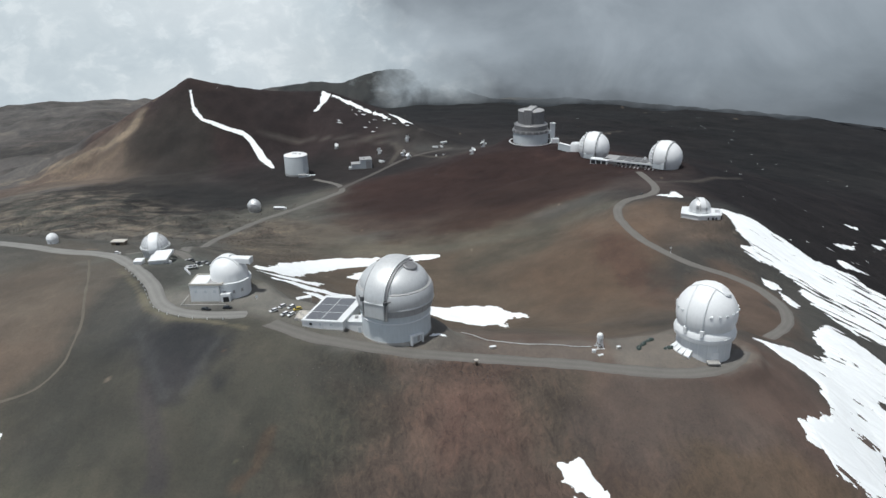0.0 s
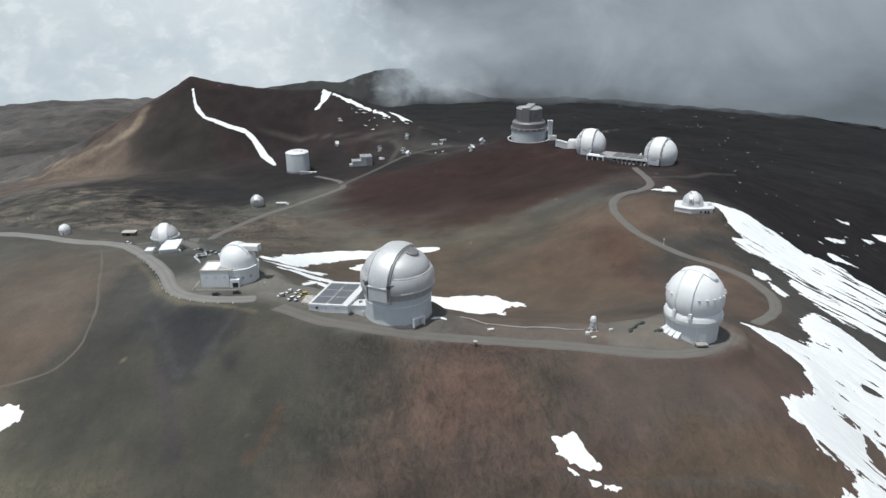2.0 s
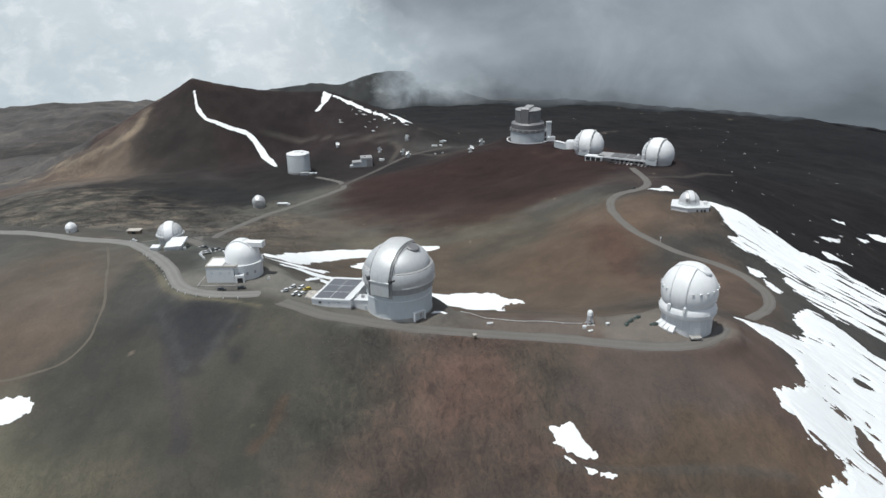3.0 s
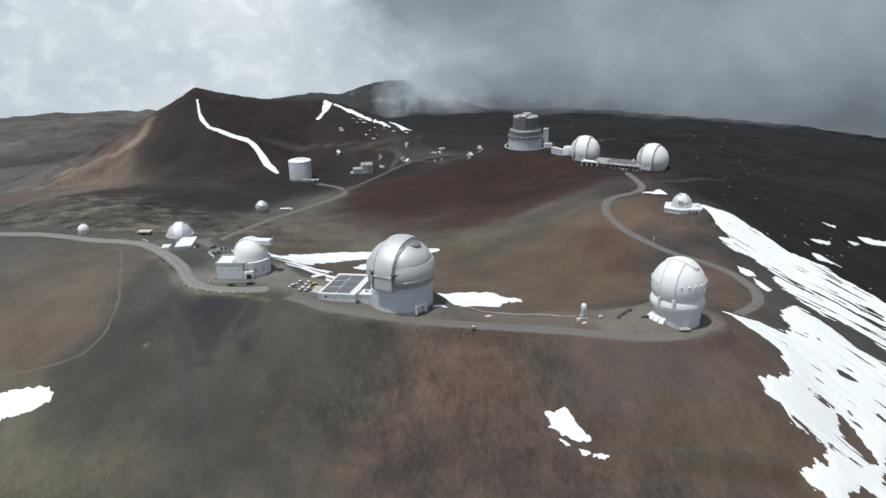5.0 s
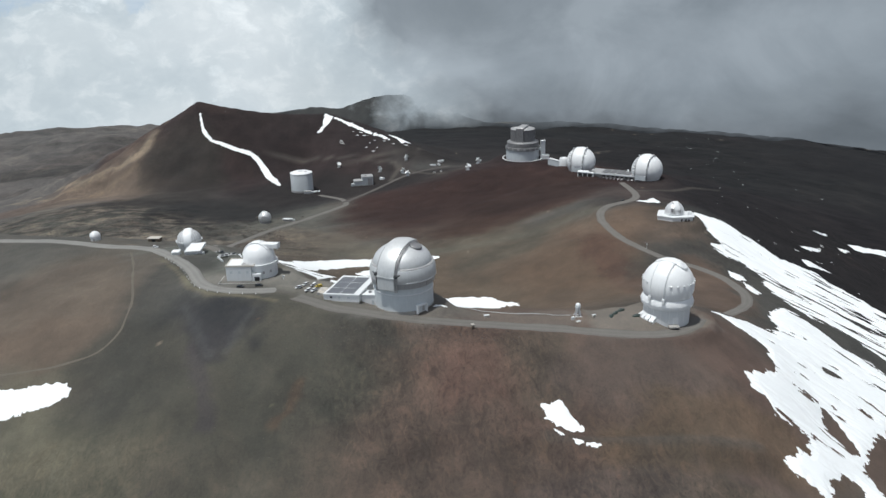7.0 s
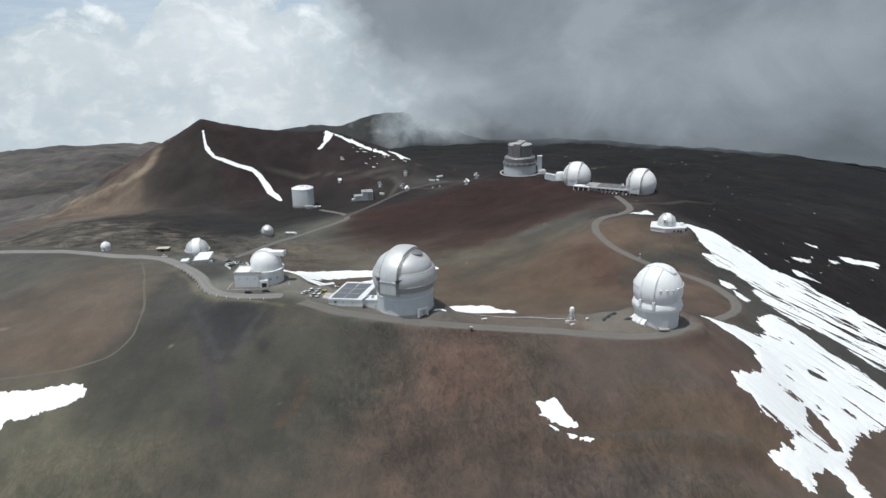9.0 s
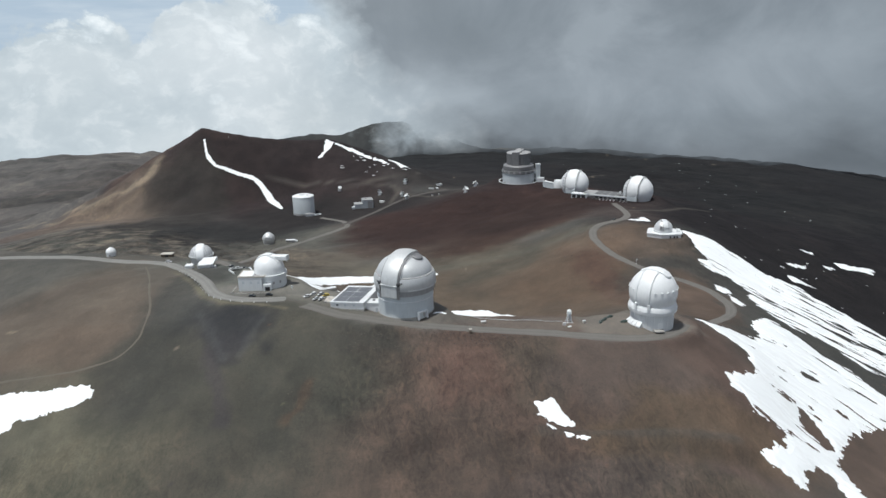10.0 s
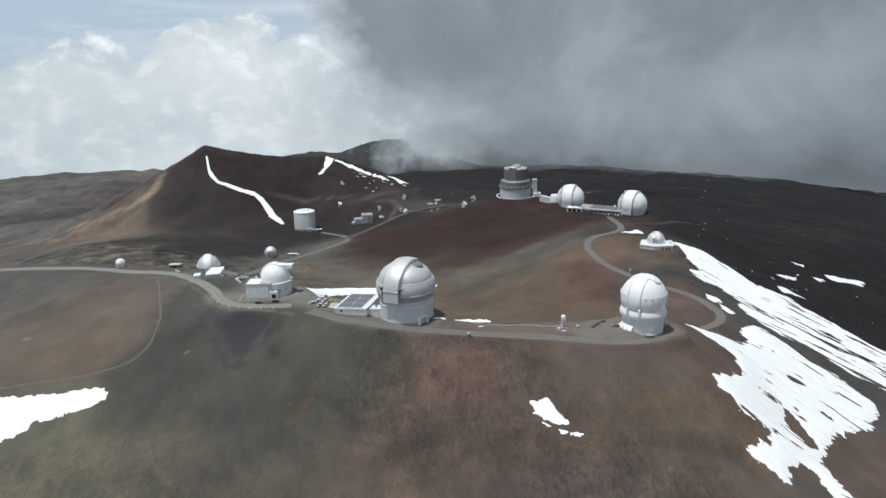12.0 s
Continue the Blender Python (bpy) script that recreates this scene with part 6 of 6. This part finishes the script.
# ---- snow lying in hollows and on the shaded slope ----
PATCHES = {
    "bowl": ([(-82, 229), (-84, 250), (-70, 289), (-43, 323), (-9, 332), (-6, 327), (-12, 306), (-36, 283), (-56, 247), (-64, 186), (-71, 176), (-81, 170), (-90, 174), (-85, 191)], 2.0, 0.9),
    "bowl_low": ([(-29, 250), (-25, 267), (-11, 289), (-11, 264), (-22, 244)], 2.0, 1.4),
    "bowl_end": ([(16, 334), (33, 339), (49, 335), (50, 325), (37, 320), (27, 320)], 1.5, 1.4),
    "streak_a": ([(-84, 158), (-73, 169), (-45, 192), (-48, 179), (-68, 161)], 1.5, 1.0),
    "streak_b": ([(-73, 144), (-61, 160), (-24, 179), (-27, 170), (-52, 150)], 1.5, 1.0),
    "streak_c": ([(-51, 133), (-44, 149), (-33, 148), (-39, 132)], 1.5, 0.9),
    "rim_drift": ([(26, 189), (51, 192), (69, 199), (82, 196), (94, 183), (108, 172), (104, 169), (92, 170), (88, 158), (86, 139), (81, 156), (68, 144), (56, 149), (45, 156), (25, 171)], 2.0, 0.6),
    "slope_spot": ([(78, -61), (83, -63), (86, -60), (88, -60), (90, -62), (92, -67), (95, -72), (99, -76), (95, -77), (88, -76), (84, -73), (80, -69)], 0.75, 0.28),
    "slope_chip": ([(82, -77.6), (84, -80.4), (86, -83.4), (84, -82.4), (81.6, -79)], 0.5, 0.3),
    "slope_sliver": ([(89, -85.6), (95, -88), (102, -92), (97, -91.6), (91, -88.6)], 0.6, 0.3),
    "south_drift": ([(-330, 10), (-278, -3), (-241, -8), (-219, -13), (-197, -15), (-181, -14), (-175, -15), (-173, -19), (-174, -23), (-180, -27), (-191, -29), (-201, -33), (-211, -34), (-213, -40), (-226, -45), (-243, -48), (-259, -43), (-320, -40)], 0.9, 0.5),
    "north_slope": ([(303, 312), (333, 318), (352, 312), (385, 290), (431, 289), (452, 268), (485, 240), (502, 227), (560, 210), (560, 20), (480, 10), (423, 63), (400, 99), (378, 101), (364, 122), (342, 128), (320, 142), (323, 169), (327, 200), (322, 226), (304, 231), (296, 239), (312, 252), (306, 278)], 3.5, 0.65),
    "north_field": ([(209, 33), (232, 42), (248, 41), (266, 54), (270, 78), (302, 118), (310, 116), (325, 98), (331, 80), (351, 75), (356, 60), (366, 49), (350, 22), (326, -6), (300, -20.5), (285, -32), (268, -48.5), (256, -64), (250, -78), (249.5, -87), (252, -96), (256, -110), (252, -118), (243, -112), (238, -103), (239.5, -91.5), (238.5, -84), (230, -86.5), (219.5, -94), (214, -105), (208, -108.5), (206, -102.5), (199, -97), (194.5, -92), (207, -83.5), (213, -82.5), (219.5, -67), (212.5, -65.5), (203, -64), (201, -54.8), (196, -50), (199, -38), (206, -31.5), (217, -24.5), (229, -13), (228, -8), (232, 6), (224, 12), (214.5, 16)], 1.6, 0.5),
    "cinder_ribbon": ([(-366, 1090), (-360, 1092), (-347, 1050), (-328, 1026), (-289, 1019), (-261, 1018), (-242, 1002), (-224, 976), (-204, 934), (-191, 898), (-193, 887), (-210, 917), (-231, 965), (-246, 990), (-259, 1002), (-287, 1005), (-332, 1017), (-352, 1038)], 0.6, 1.4),
    "cinder_crest": ([(-130, 1166), (-117, 1157), (-74, 1123), (-30, 1067), (11, 1050), (33, 1060), (60, 1040), (62, 1020), (26, 1010), (1, 1028), (-41, 1068), (-85, 1120), (-113, 1145), (-122, 1119), (-135, 1098), (-143, 1097), (-133, 1121)], 2.2, 2.0),
    "plain_a": ([(539, 488), (568, 500), (560, 488), (545, 480)], 2.0, 1.6),
    "plain_b": ([(455, 366), (475, 380), (492, 388), (480, 374), (459, 362)], 2.5, 1.6),
    "plain_c": ([(529, 418), (560, 436), (552, 424), (538, 414)], 2.0, 1.6),
    "plain_d": ([(428, 316), (444, 321), (465, 315), (449, 309), (430, 306)], 2.5, 1.4),
    "plain_e": ([(586, 480), (610, 488), (657, 504), (640, 480), (610, 466), (585, 461)], 4.0, 2.0),
    "dome_heap": ([(26, 8), (30, 10.5), (35, 10), (37, 12.5), (33, 13.5), (28, 11)], 0.7, 0.4),
    "road_spot": ([(293, 192), (304, 191), (301, 179), (294, 175), (288, 181)], 1.2, 0.9),
    "road_chip": ([(298, 174), (302, 152), (291, 143), (294, 160)], 2.0, 0.8),
    "podium_spot": ([(261, 347), (274, 345), (283, 362), (281, 332), (270, 333)], 3.0, 0.9),
}
HOLES = {"north_field": [(252, -44, 8, 17), (284, 20, 7, 5)], "north_slope": []}


def edge_distance(x, y, ring):
    """Distance to a plan outline, negative inside."""
    d, inside = np.full(x.shape, 1e9), np.zeros(x.shape, bool)
    n = len(ring)
    for i in range(n):
        (ax, ay), (bx, by) = ring[i], ring[(i + 1) % n]
        dx, dy = bx - ax, by - ay
        s = np.clip(((x - ax) * dx + (y - ay) * dy) / (dx * dx + dy * dy), 0, 1)
        d = np.minimum(d, np.hypot(x - ax - s * dx, y - ay - s * dy))
        if ay != by:
            inside ^= ((ay > y) != (by > y)) & (x < ax + (y - ay) * dx / dy)
    return np.where(inside, -d, d)


def snow_patch(key, ring, fray, step):
    """A drift with a frayed edge, thick in the middle and running out to nothing."""
    r = np.array(ring, float)
    lo, hi = r.min(0) - fray * 1.5, r.max(0) + fray * 1.5
    x, y = np.meshgrid(np.arange(lo[0], hi[0], step), np.arange(lo[1], hi[1], step))
    d = edge_distance(x, y, ring)
    d = d + fray * 1.0 * fractal(x, y, fray * 3.6, 6, len(ring) + 3) + (0.3 if key.startswith("cinder") else min(fray, 1.6) * (1.05 if key.startswith("slope") else 0.9)) * fractal(x, y, 2.4, 4, len(ring) + 9)
    if key == "cinder_ribbon":
        d = d + np.clip((-225 - x) / 40, 0, 1) * 2.4 + np.clip((x + 215) / 25, 0, 1) * 2.0
    if key.startswith("plain"):
        d = d + 1.4
    if key.startswith("north"):
        d = d + (2.2 if key == "north_slope" else 1.3) * fractal(x * 0.7 + 0.5 * y, y, 8.0, 5, 91)
        c, s = 0.91, -0.42
        run, cross = c * x + s * y, c * y - s * x
        if key == "north_slope":
            d = np.maximum(d, 6.0 * (fractal(run / 6.5, cross, 4.2, 4, 77) - 0.36 - 0.25 * np.clip((y - 200) / 60, -1, 1) + 0.3 * np.clip((x - 385) / 70, 0, 1)))
        else:
            d = np.maximum(d, 6.0 * (fractal(run / 3.2, cross, 6.5, 5, 78) - 0.74 - 0.12 * np.clip(y / 40, -1, 1) + 0.32 * np.clip((x - 285) / 50, 0, 1)))
    if key == "cinder_crest":
        c, s = 0.6, 0.8
        band = np.clip((x + 60) / 60, 0, 1)
        d = np.maximum(d, np.where(band > 0, 9 * (fractal((c * x - s * y) / 5, (s * x + c * y), 16, 3, 31) + 0.9 * band - 0.50), -50.0)) + 1.8
    for hx, hy, rx, ry in HOLES.get(key, ()):
        d = np.maximum(d, (1 - np.hypot((x - hx) / rx, (y - hy) / ry)) * min(rx, ry) + 2.5 * fractal(x, y, 7, 3, 5))
    z = lie(x.ravel(), y.ravel()).reshape(x.shape)
    far = np.hypot(x - 40, y - 10)
    z = z + np.clip(-d * 0.22, -0.8, 0.9) + np.clip(far * 0.0006, 0.05, 0.6)
    cell = np.minimum(np.minimum(d[:-1, :-1], d[1:, :-1]), np.minimum(d[:-1, 1:], d[1:, 1:])) < 0
    if not cell.any():
        return
    me, _ = sheet("snow_patch", x, y, z, cell.ravel())
    me.materials.append(SNOW)
    big = (hi - lo).max() > 90
    tagged(new("snow_patch", me), "broad sheet of old white snow with ragged edges" if big else "small patch of old white snow on cinder", "snow", "snow patches", "stuff")


for key, (ring, fray, step) in PATCHES.items():
    snow_patch(key, ring, fray, step)


def snow_flecks():
    """Many small remnants over the dark plain, too many to count."""
    rng = random.Random(5)
    bm = bmesh.new()
    spots = [(755, 1455), (706, 1366), (910, 1678), (809, 1141), (660, 955), (642, 898), (771, 1002), (731, 846), (537, 760), (474, 419), (708, 976), (673, 1132), (379, 313),
             (407, 332), (-93, 1054), (-321, 1120), (92, 947), (269, 1576), (440, 345), (500, 400), (520, 395)]
    for _ in range(46):
        a, b = rng.choice(spots), rng.random()
        spots.append((a[0] + rng.gauss(0, 60), a[1] + rng.gauss(0, 60)))
    spots = [s for s in spots if s[0] > 380 or s in spots[:18]]
    spots += [(-91, 1047), (-70, 1088), (-56, 1080), (-37, 1035), (-23, 1012), (-9, 1029), (-44, 1020), (8, 1014), (31, 1002), (-62, 1070), (-48, 1066), (-28, 1040), (-30, 1002)]
    zs = lie([s[0] for s in spots], [s[1] for s in spots])
    for (x, y), z in zip(spots, zs):
        n, size = 9, rng.uniform(0.3, 0.9) * (1 if rng.random() < 0.85 else 1.9)
        ring = []
        crest = -100 < x < 40 and y > 990
        size *= 2.2 if crest else 1
        for i in range(n):
            a = math.tau * i / n
            r = size * rng.uniform(0.5, 1.25)
            u, v = r * 3.2 * math.cos(a), r * (0.5 if crest else 0.7) * math.sin(a)
            px, py = x + 0.9 * u + 0.44 * v, y - 0.44 * u + 0.9 * v
            ring.append(bm.verts.new((px, py, float(lie(px, py)[0]) - 0.1)))
        top = bm.verts.new((x, y, z + (0.7 if crest else 0.45)))
        for i in range(n):
            bm.faces.new((ring[i], ring[(i + 1) % n], top))
    me = bpy.data.meshes.new("snow_flecks")
    bm.to_mesh(me)
    bm.free()
    me.materials.append(SNOW)
    tagged(new("snow_flecks", me), "scattered small snow remnants on the dark lava plain", "snow", "", "stuff")


snow_flecks()


# ---- stones along the rim and on the slopes ----
def stones():
    rng = np.random.default_rng(4)
    base = np.array([(0, 0, 1), (0.9, 0.1, 0.1), (0.1, 0.95, 0.15), (-0.9, 0.05, 0.1), (0, -0.9, 0.1), (0.05, 0, -0.7)], float)
    faces = np.array([(0, 1, 2), (0, 2, 3), (0, 3, 4), (0, 4, 1), (5, 2, 1), (5, 3, 2), (5, 4, 3), (5, 1, 4)])
    runs = [((-60, 230), (-60, -6), 1300, 0.17), ((-40, 75), (-24, -8), 900, 0.2), ((-230, 230), (-220, -20), 2000, 0.17), ((-420, -120), (330, 640), 2600, 0.5), ((150, 330), (180, 330), 500, 0.35), ((35, 75), (-22, -9), 160, 0.28)]
    verts, tris, count = [], [], 0
    for (x0, x1), (y0, y1), n, size in runs:
        x, y = rng.uniform(x0, x1, n), rng.uniform(y0, y1, n)
        free = np.ones(n, bool)
        for line, width in LINES.values():
            d, _ = along(x, y, line)
            free &= d > width / 2 + 1.5
        for px, py, _, flat, _ in PADS:
            free &= np.hypot(x - px, y - py) > flat
        x, y = x[free], y[free]
        z = lie(x, y)
        for a, b, c in zip(x, y, z):
            s = min(size * rng.lognormal(0, 0.55), 2.2 * size)
            v = base * rng.uniform(0.6, 1.3, (6, 3)) * s
            verts.append(v + (a, b, c + 0.15 * s))
            tris.append(faces + 6 * count)
            count += 1
    me = bpy.data.meshes.new("stones")
    me.from_pydata(np.concatenate(verts).tolist(), [], np.concatenate(tris).tolist())
    me.materials.append(STONE)
    tagged(new("stones", me), "loose dark lava stones scattered over cinder slopes", "stones", "", "stuff")


stones()


# ---- cloud sea and cloud bank round the mountain ----
EYE = Vector((11.0, -385.0, 178.0))


def cloud_colour(k):
    """Cloud colour by bearing (u, in tens of degrees from +y towards +x) and elevation (v, likewise)."""
    uv = k.node("ShaderNodeUVMap").outputs[0]
    sep = k.node("ShaderNodeSeparateXYZ", Vector=uv)
    u, v = sep.outputs[0], sep.outputs[1]
    stretch = k.node("ShaderNodeMapping", Vector=uv)
    stretch.inputs["Scale"].default_value = (1.0, 1.35, 1.0)
    p = stretch.outputs[0]
    swirl = k.node("ShaderNodeTexNoise", Vector=p, Scale=1.5, Detail=6.0, Roughness=0.55)
    drift = k.node("ShaderNodeSeparateColor", Color=swirl.outputs["Color"])
    uw = k.math("ADD", u, k.math("MULTIPLY", k.math("SUBTRACT", drift.outputs[0], 0.5), 0.9))
    vw = k.math("ADD", v, k.math("MULTIPLY", k.math("SUBTRACT", drift.outputs[1], 0.5), 0.5))

    def mass_at(cu, cv, ru, rv):
        """A soft-edged cloud mass, 1 at its heart."""
        a = k.math("DIVIDE", k.math("SUBTRACT", uw, cu), ru)
        b = k.math("DIVIDE", k.math("SUBTRACT", vw, cv), rv)
        d = k.math("ADD", k.math("MULTIPLY", a, a), k.math("MULTIPLY", b, b))
        return k.math("POWER", 2.718, k.math("MULTIPLY", d, -1.0))

    def tint(colour, cu, cv, ru, rv, much, to):
        return k.mix(k.math("MULTIPLY", mass_at(cu, cv, ru, rv), much), colour, to)

    # heaped cumulus
    puffs = k.noise(p, 2.0, 10, 0.6, 0.15)
    push = k.node("ShaderNodeVectorMath", Vector=p)
    push.operation = "MULTIPLY_ADD"
    k.set(push.inputs[0], swirl.outputs["Color"])
    push.inputs[1].default_value = (0.45, 0.45, 0.0)
    k.set(push.inputs[2], p)
    cells = k.node("ShaderNodeTexVoronoi", Vector=push.outputs[0], Scale=2.1, Detail=5.0, Roughness=0.6)
    cells.feature = "SMOOTH_F1"
    cells.inputs["Smoothness"].default_value = 0.6
    heap = k.math("SUBTRACT", 1.0, k.math("MULTIPLY", cells.outputs["Distance"], 0.9))
    mass = k.math("ADD", k.math("MULTIPLY", heap, 0.5), k.math("MULTIPLY", puffs, 0.5))
    bright = k.ramp(mass, (0.34, (0.55, 0.635, 0.69)), (0.43, (0.69, 0.78, 0.835)), (0.51, (0.87, 0.945, 0.985)))
    curl = k.noise(push.outputs[0], 4.2, 8, 0.6, 0.1)
    bright = k.mix(k.ramp(curl, (0.40, 0.45), (0.52, 0.0)), bright, k.mix(1.0, bright, (0.80, 0.825, 0.85), "MULTIPLY"))
    bright = k.mix(k.ramp(curl, (0.52, 0.0), (0.64, 0.4)), bright, (0.90, 0.96, 0.99))
    bright = tint(bright, -2.3, -0.55, 0.9, 0.40, 0.35, (0.60, 0.665, 0.70))
    bright = tint(bright, -1.15, -0.10, 0.55, 0.30, 0.45, (0.86, 0.91, 0.94))
    bright = tint(bright, -1.00, -0.62, 0.35, 0.40, 0.35, (0.84, 0.89, 0.92))
    bright = tint(bright, -2.1, -0.22, 0.7, 0.16, 0.3, (0.80, 0.86, 0.89))
    bright = tint(bright, -0.55, -0.62, 0.35, 0.30, 0.5, (0.56, 0.615, 0.645))
    bright = tint(bright, -1.7, -0.80, 0.35, 0.16, 0.5, (0.74, 0.80, 0.83))
    # blue gaps above the heads
    top = k.math("ADD", k.math("MULTIPLY", mass_at(-1.16, 0.0, 0.42, 3.0), 0.20), k.math("MULTIPLY", k.math("SUBTRACT", mass, 0.44), 0.75))
    high = k.math("SUBTRACT", k.math("SUBTRACT", v, 0.10), top)
    west = k.ramp(k.math("ADD", k.math("MULTIPLY", u, 0.5), 0.5), (0.20, 1.0), (0.30, 0.0))
    wisps = k.ramp(k.noise(k.place((0.0006, 0.0006, 0.004)), 1.0, 6, 0.6, 0.4), (0.48, 0.0), (0.70, 0.7))
    blue = k.mix(wisps, (0.44, 0.555, 0.675), (0.70, 0.78, 0.84))
    bright = k.mix(k.math("MULTIPLY", k.ramp(high, (0.0, 0.0), (0.07, 0.92)), west), bright, blue)
    # grey rain cloud
    roll = k.noise(p, 1.0, 7, 0.58, 0.5)
    dark = k.ramp(roll, (0.34, (0.225, 0.255, 0.280)), (0.50, (0.288, 0.320, 0.348)), (0.66, (0.372, 0.408, 0.437)))
    dark = tint(dark, 0.55, -0.16, 0.75, 0.24, 0.65, (0.220, 0.246, 0.268))
    dark = tint(dark, 0.0, 0.18, 0.5, 0.2, 0.5, (0.27, 0.295, 0.315))
    dark = tint(dark, 0.40, -0.55, 0.55, 0.17, 0.6, (0.430, 0.472, 0.502))
    dark = tint(dark, 1.5, -0.55, 0.6, 0.18, 0.35, (0.37, 0.405, 0.435))
    dark = tint(dark, 2.35, -0.32, 0.8, 0.22, 0.45, (0.385, 0.42, 0.45))
    dark = tint(dark, 2.5, 0.25, 0.9, 0.22, 0.5, (0.25, 0.277, 0.30))
    dark = tint(dark, 2.9, -0.75, 0.7, 0.2, 0.45, (0.27, 0.30, 0.325))
    dark = k.mix(k.ramp(k.math("MULTIPLY", u, 0.25), (0.15, 0.0), (0.75, 0.45)), dark, k.mix(1.0, dark, (0.72, 0.74, 0.76), "MULTIPLY"))
    dark = k.mix(1.0, dark, (0.955, 1.0, 1.045), "MULTIPLY")
    low = k.ramp(k.math("ADD", vw, 1.1), (0.12, 1.0), (0.30, 0.35), (0.52, 0.0))
    dark = k.mix(k.math("MULTIPLY", low, k.ramp(k.math("MULTIPLY", u, 0.25), (0.35, 0.92), (0.62, 0.5))), dark, (0.078, 0.088, 0.098))
    # where the one passes into the other: sharp aloft, blurred below
    wide = k.math("MAXIMUM", k.math("SUBTRACT", 0.14, k.math("MULTIPLY", v, 0.55)), 0.12)
    edge = k.math("SUBTRACT", k.math("MULTIPLY", v, -0.45), 0.24)
    side = k.math("ADD", 0.5, k.math("DIVIDE", k.math("SUBTRACT", uw, edge), k.math("MULTIPLY", wide, 2.0)), clamp=True)
    return u, v, k.mix(k.ramp(side, (0.0, 0.0), (0.5, 0.5), (1.0, 1.0)), bright, dark)


def cloud_wall_material():
    k = Nodes("cloud_sea")
    _, _, colour = cloud_colour(k)
    glow = k.node("ShaderNodeEmission", Color=colour, Strength=1.0)
    k.tree.links.new(glow.outputs[0], k.out.inputs[0])
    return k.mat


def cloud_bank_material():
    k = Nodes("cloud_bank")
    u, v, colour = cloud_colour(k)
    uv = k.node("ShaderNodeUVMap").outputs[0]
    wisp = k.noise(uv, 3.4, 7, 0.6, 0.3)
    lift = k.math("SUBTRACT", k.math("ADD", v, k.math("MULTIPLY", k.math("SUBTRACT", wisp, 0.5), 0.22)), k.math("SUBTRACT", -1.01, k.math("MULTIPLY", u, 0.014)))
    alpha = k.math("MULTIPLY", k.ramp(lift, (0.0, 0.0), (0.16, 1.0)), k.ramp(k.math("ADD", k.math("ADD", u, 0.34), k.math("MULTIPLY", k.math("SUBTRACT", wisp, 0.5), 0.9)), (0.10, 0.0), (0.55, 1.0)))
    glow = k.node("ShaderNodeEmission", Color=colour, Strength=1.0)
    clear = k.node("ShaderNodeBsdfTransparent")
    mix = k.node("ShaderNodeMixShader")
    k.set(mix.inputs[0], alpha)
    k.tree.links.new(clear.outputs[0], mix.inputs[1])
    k.tree.links.new(glow.outputs[0], mix.inputs[2])
    k.tree.links.new(mix.outputs[0], k.out.inputs[0])
    return k.mat


def cloud_wall(name, radius, u0, u1, v0, v1, material, label):
    """An upright sheet round the mountain, mapped by bearing and elevation."""
    nu, nv = max(8, int((u1 - u0) / 2)), 12
    uu, vv = np.meshgrid(np.linspace(u0, u1, nu), np.linspace(v0, v1, nv))
    x = EYE.x + radius * np.sin(np.radians(uu))
    y = EYE.y + radius * np.cos(np.radians(uu))
    z = EYE.z + radius * np.tan(np.radians(vv))
    me, _ = sheet(name, x, y, z)
    layer = me.uv_layers.new(name="bearing")
    vert = np.empty(len(me.loops), np.int32)
    me.loops.foreach_get("vertex_index", vert)
    layer.data.foreach_set("uv", (np.c_[uu.ravel()[vert], vv.ravel()[vert]] / 10).astype(np.float32).ravel())
    me.materials.append(material)
    tagged(new(name, me), label, "clouds", "", "structure")


cloud_wall("backdrop", 4350, -180, 180, -26, 14, cloud_wall_material(), "sea of bright cumulus and grey rain cloud with blue gaps")
cloud_wall("backdrop", 2350, -8, 60, -12.0, -2, cloud_bank_material(), "grey cloud bank hanging low over the dark plain")
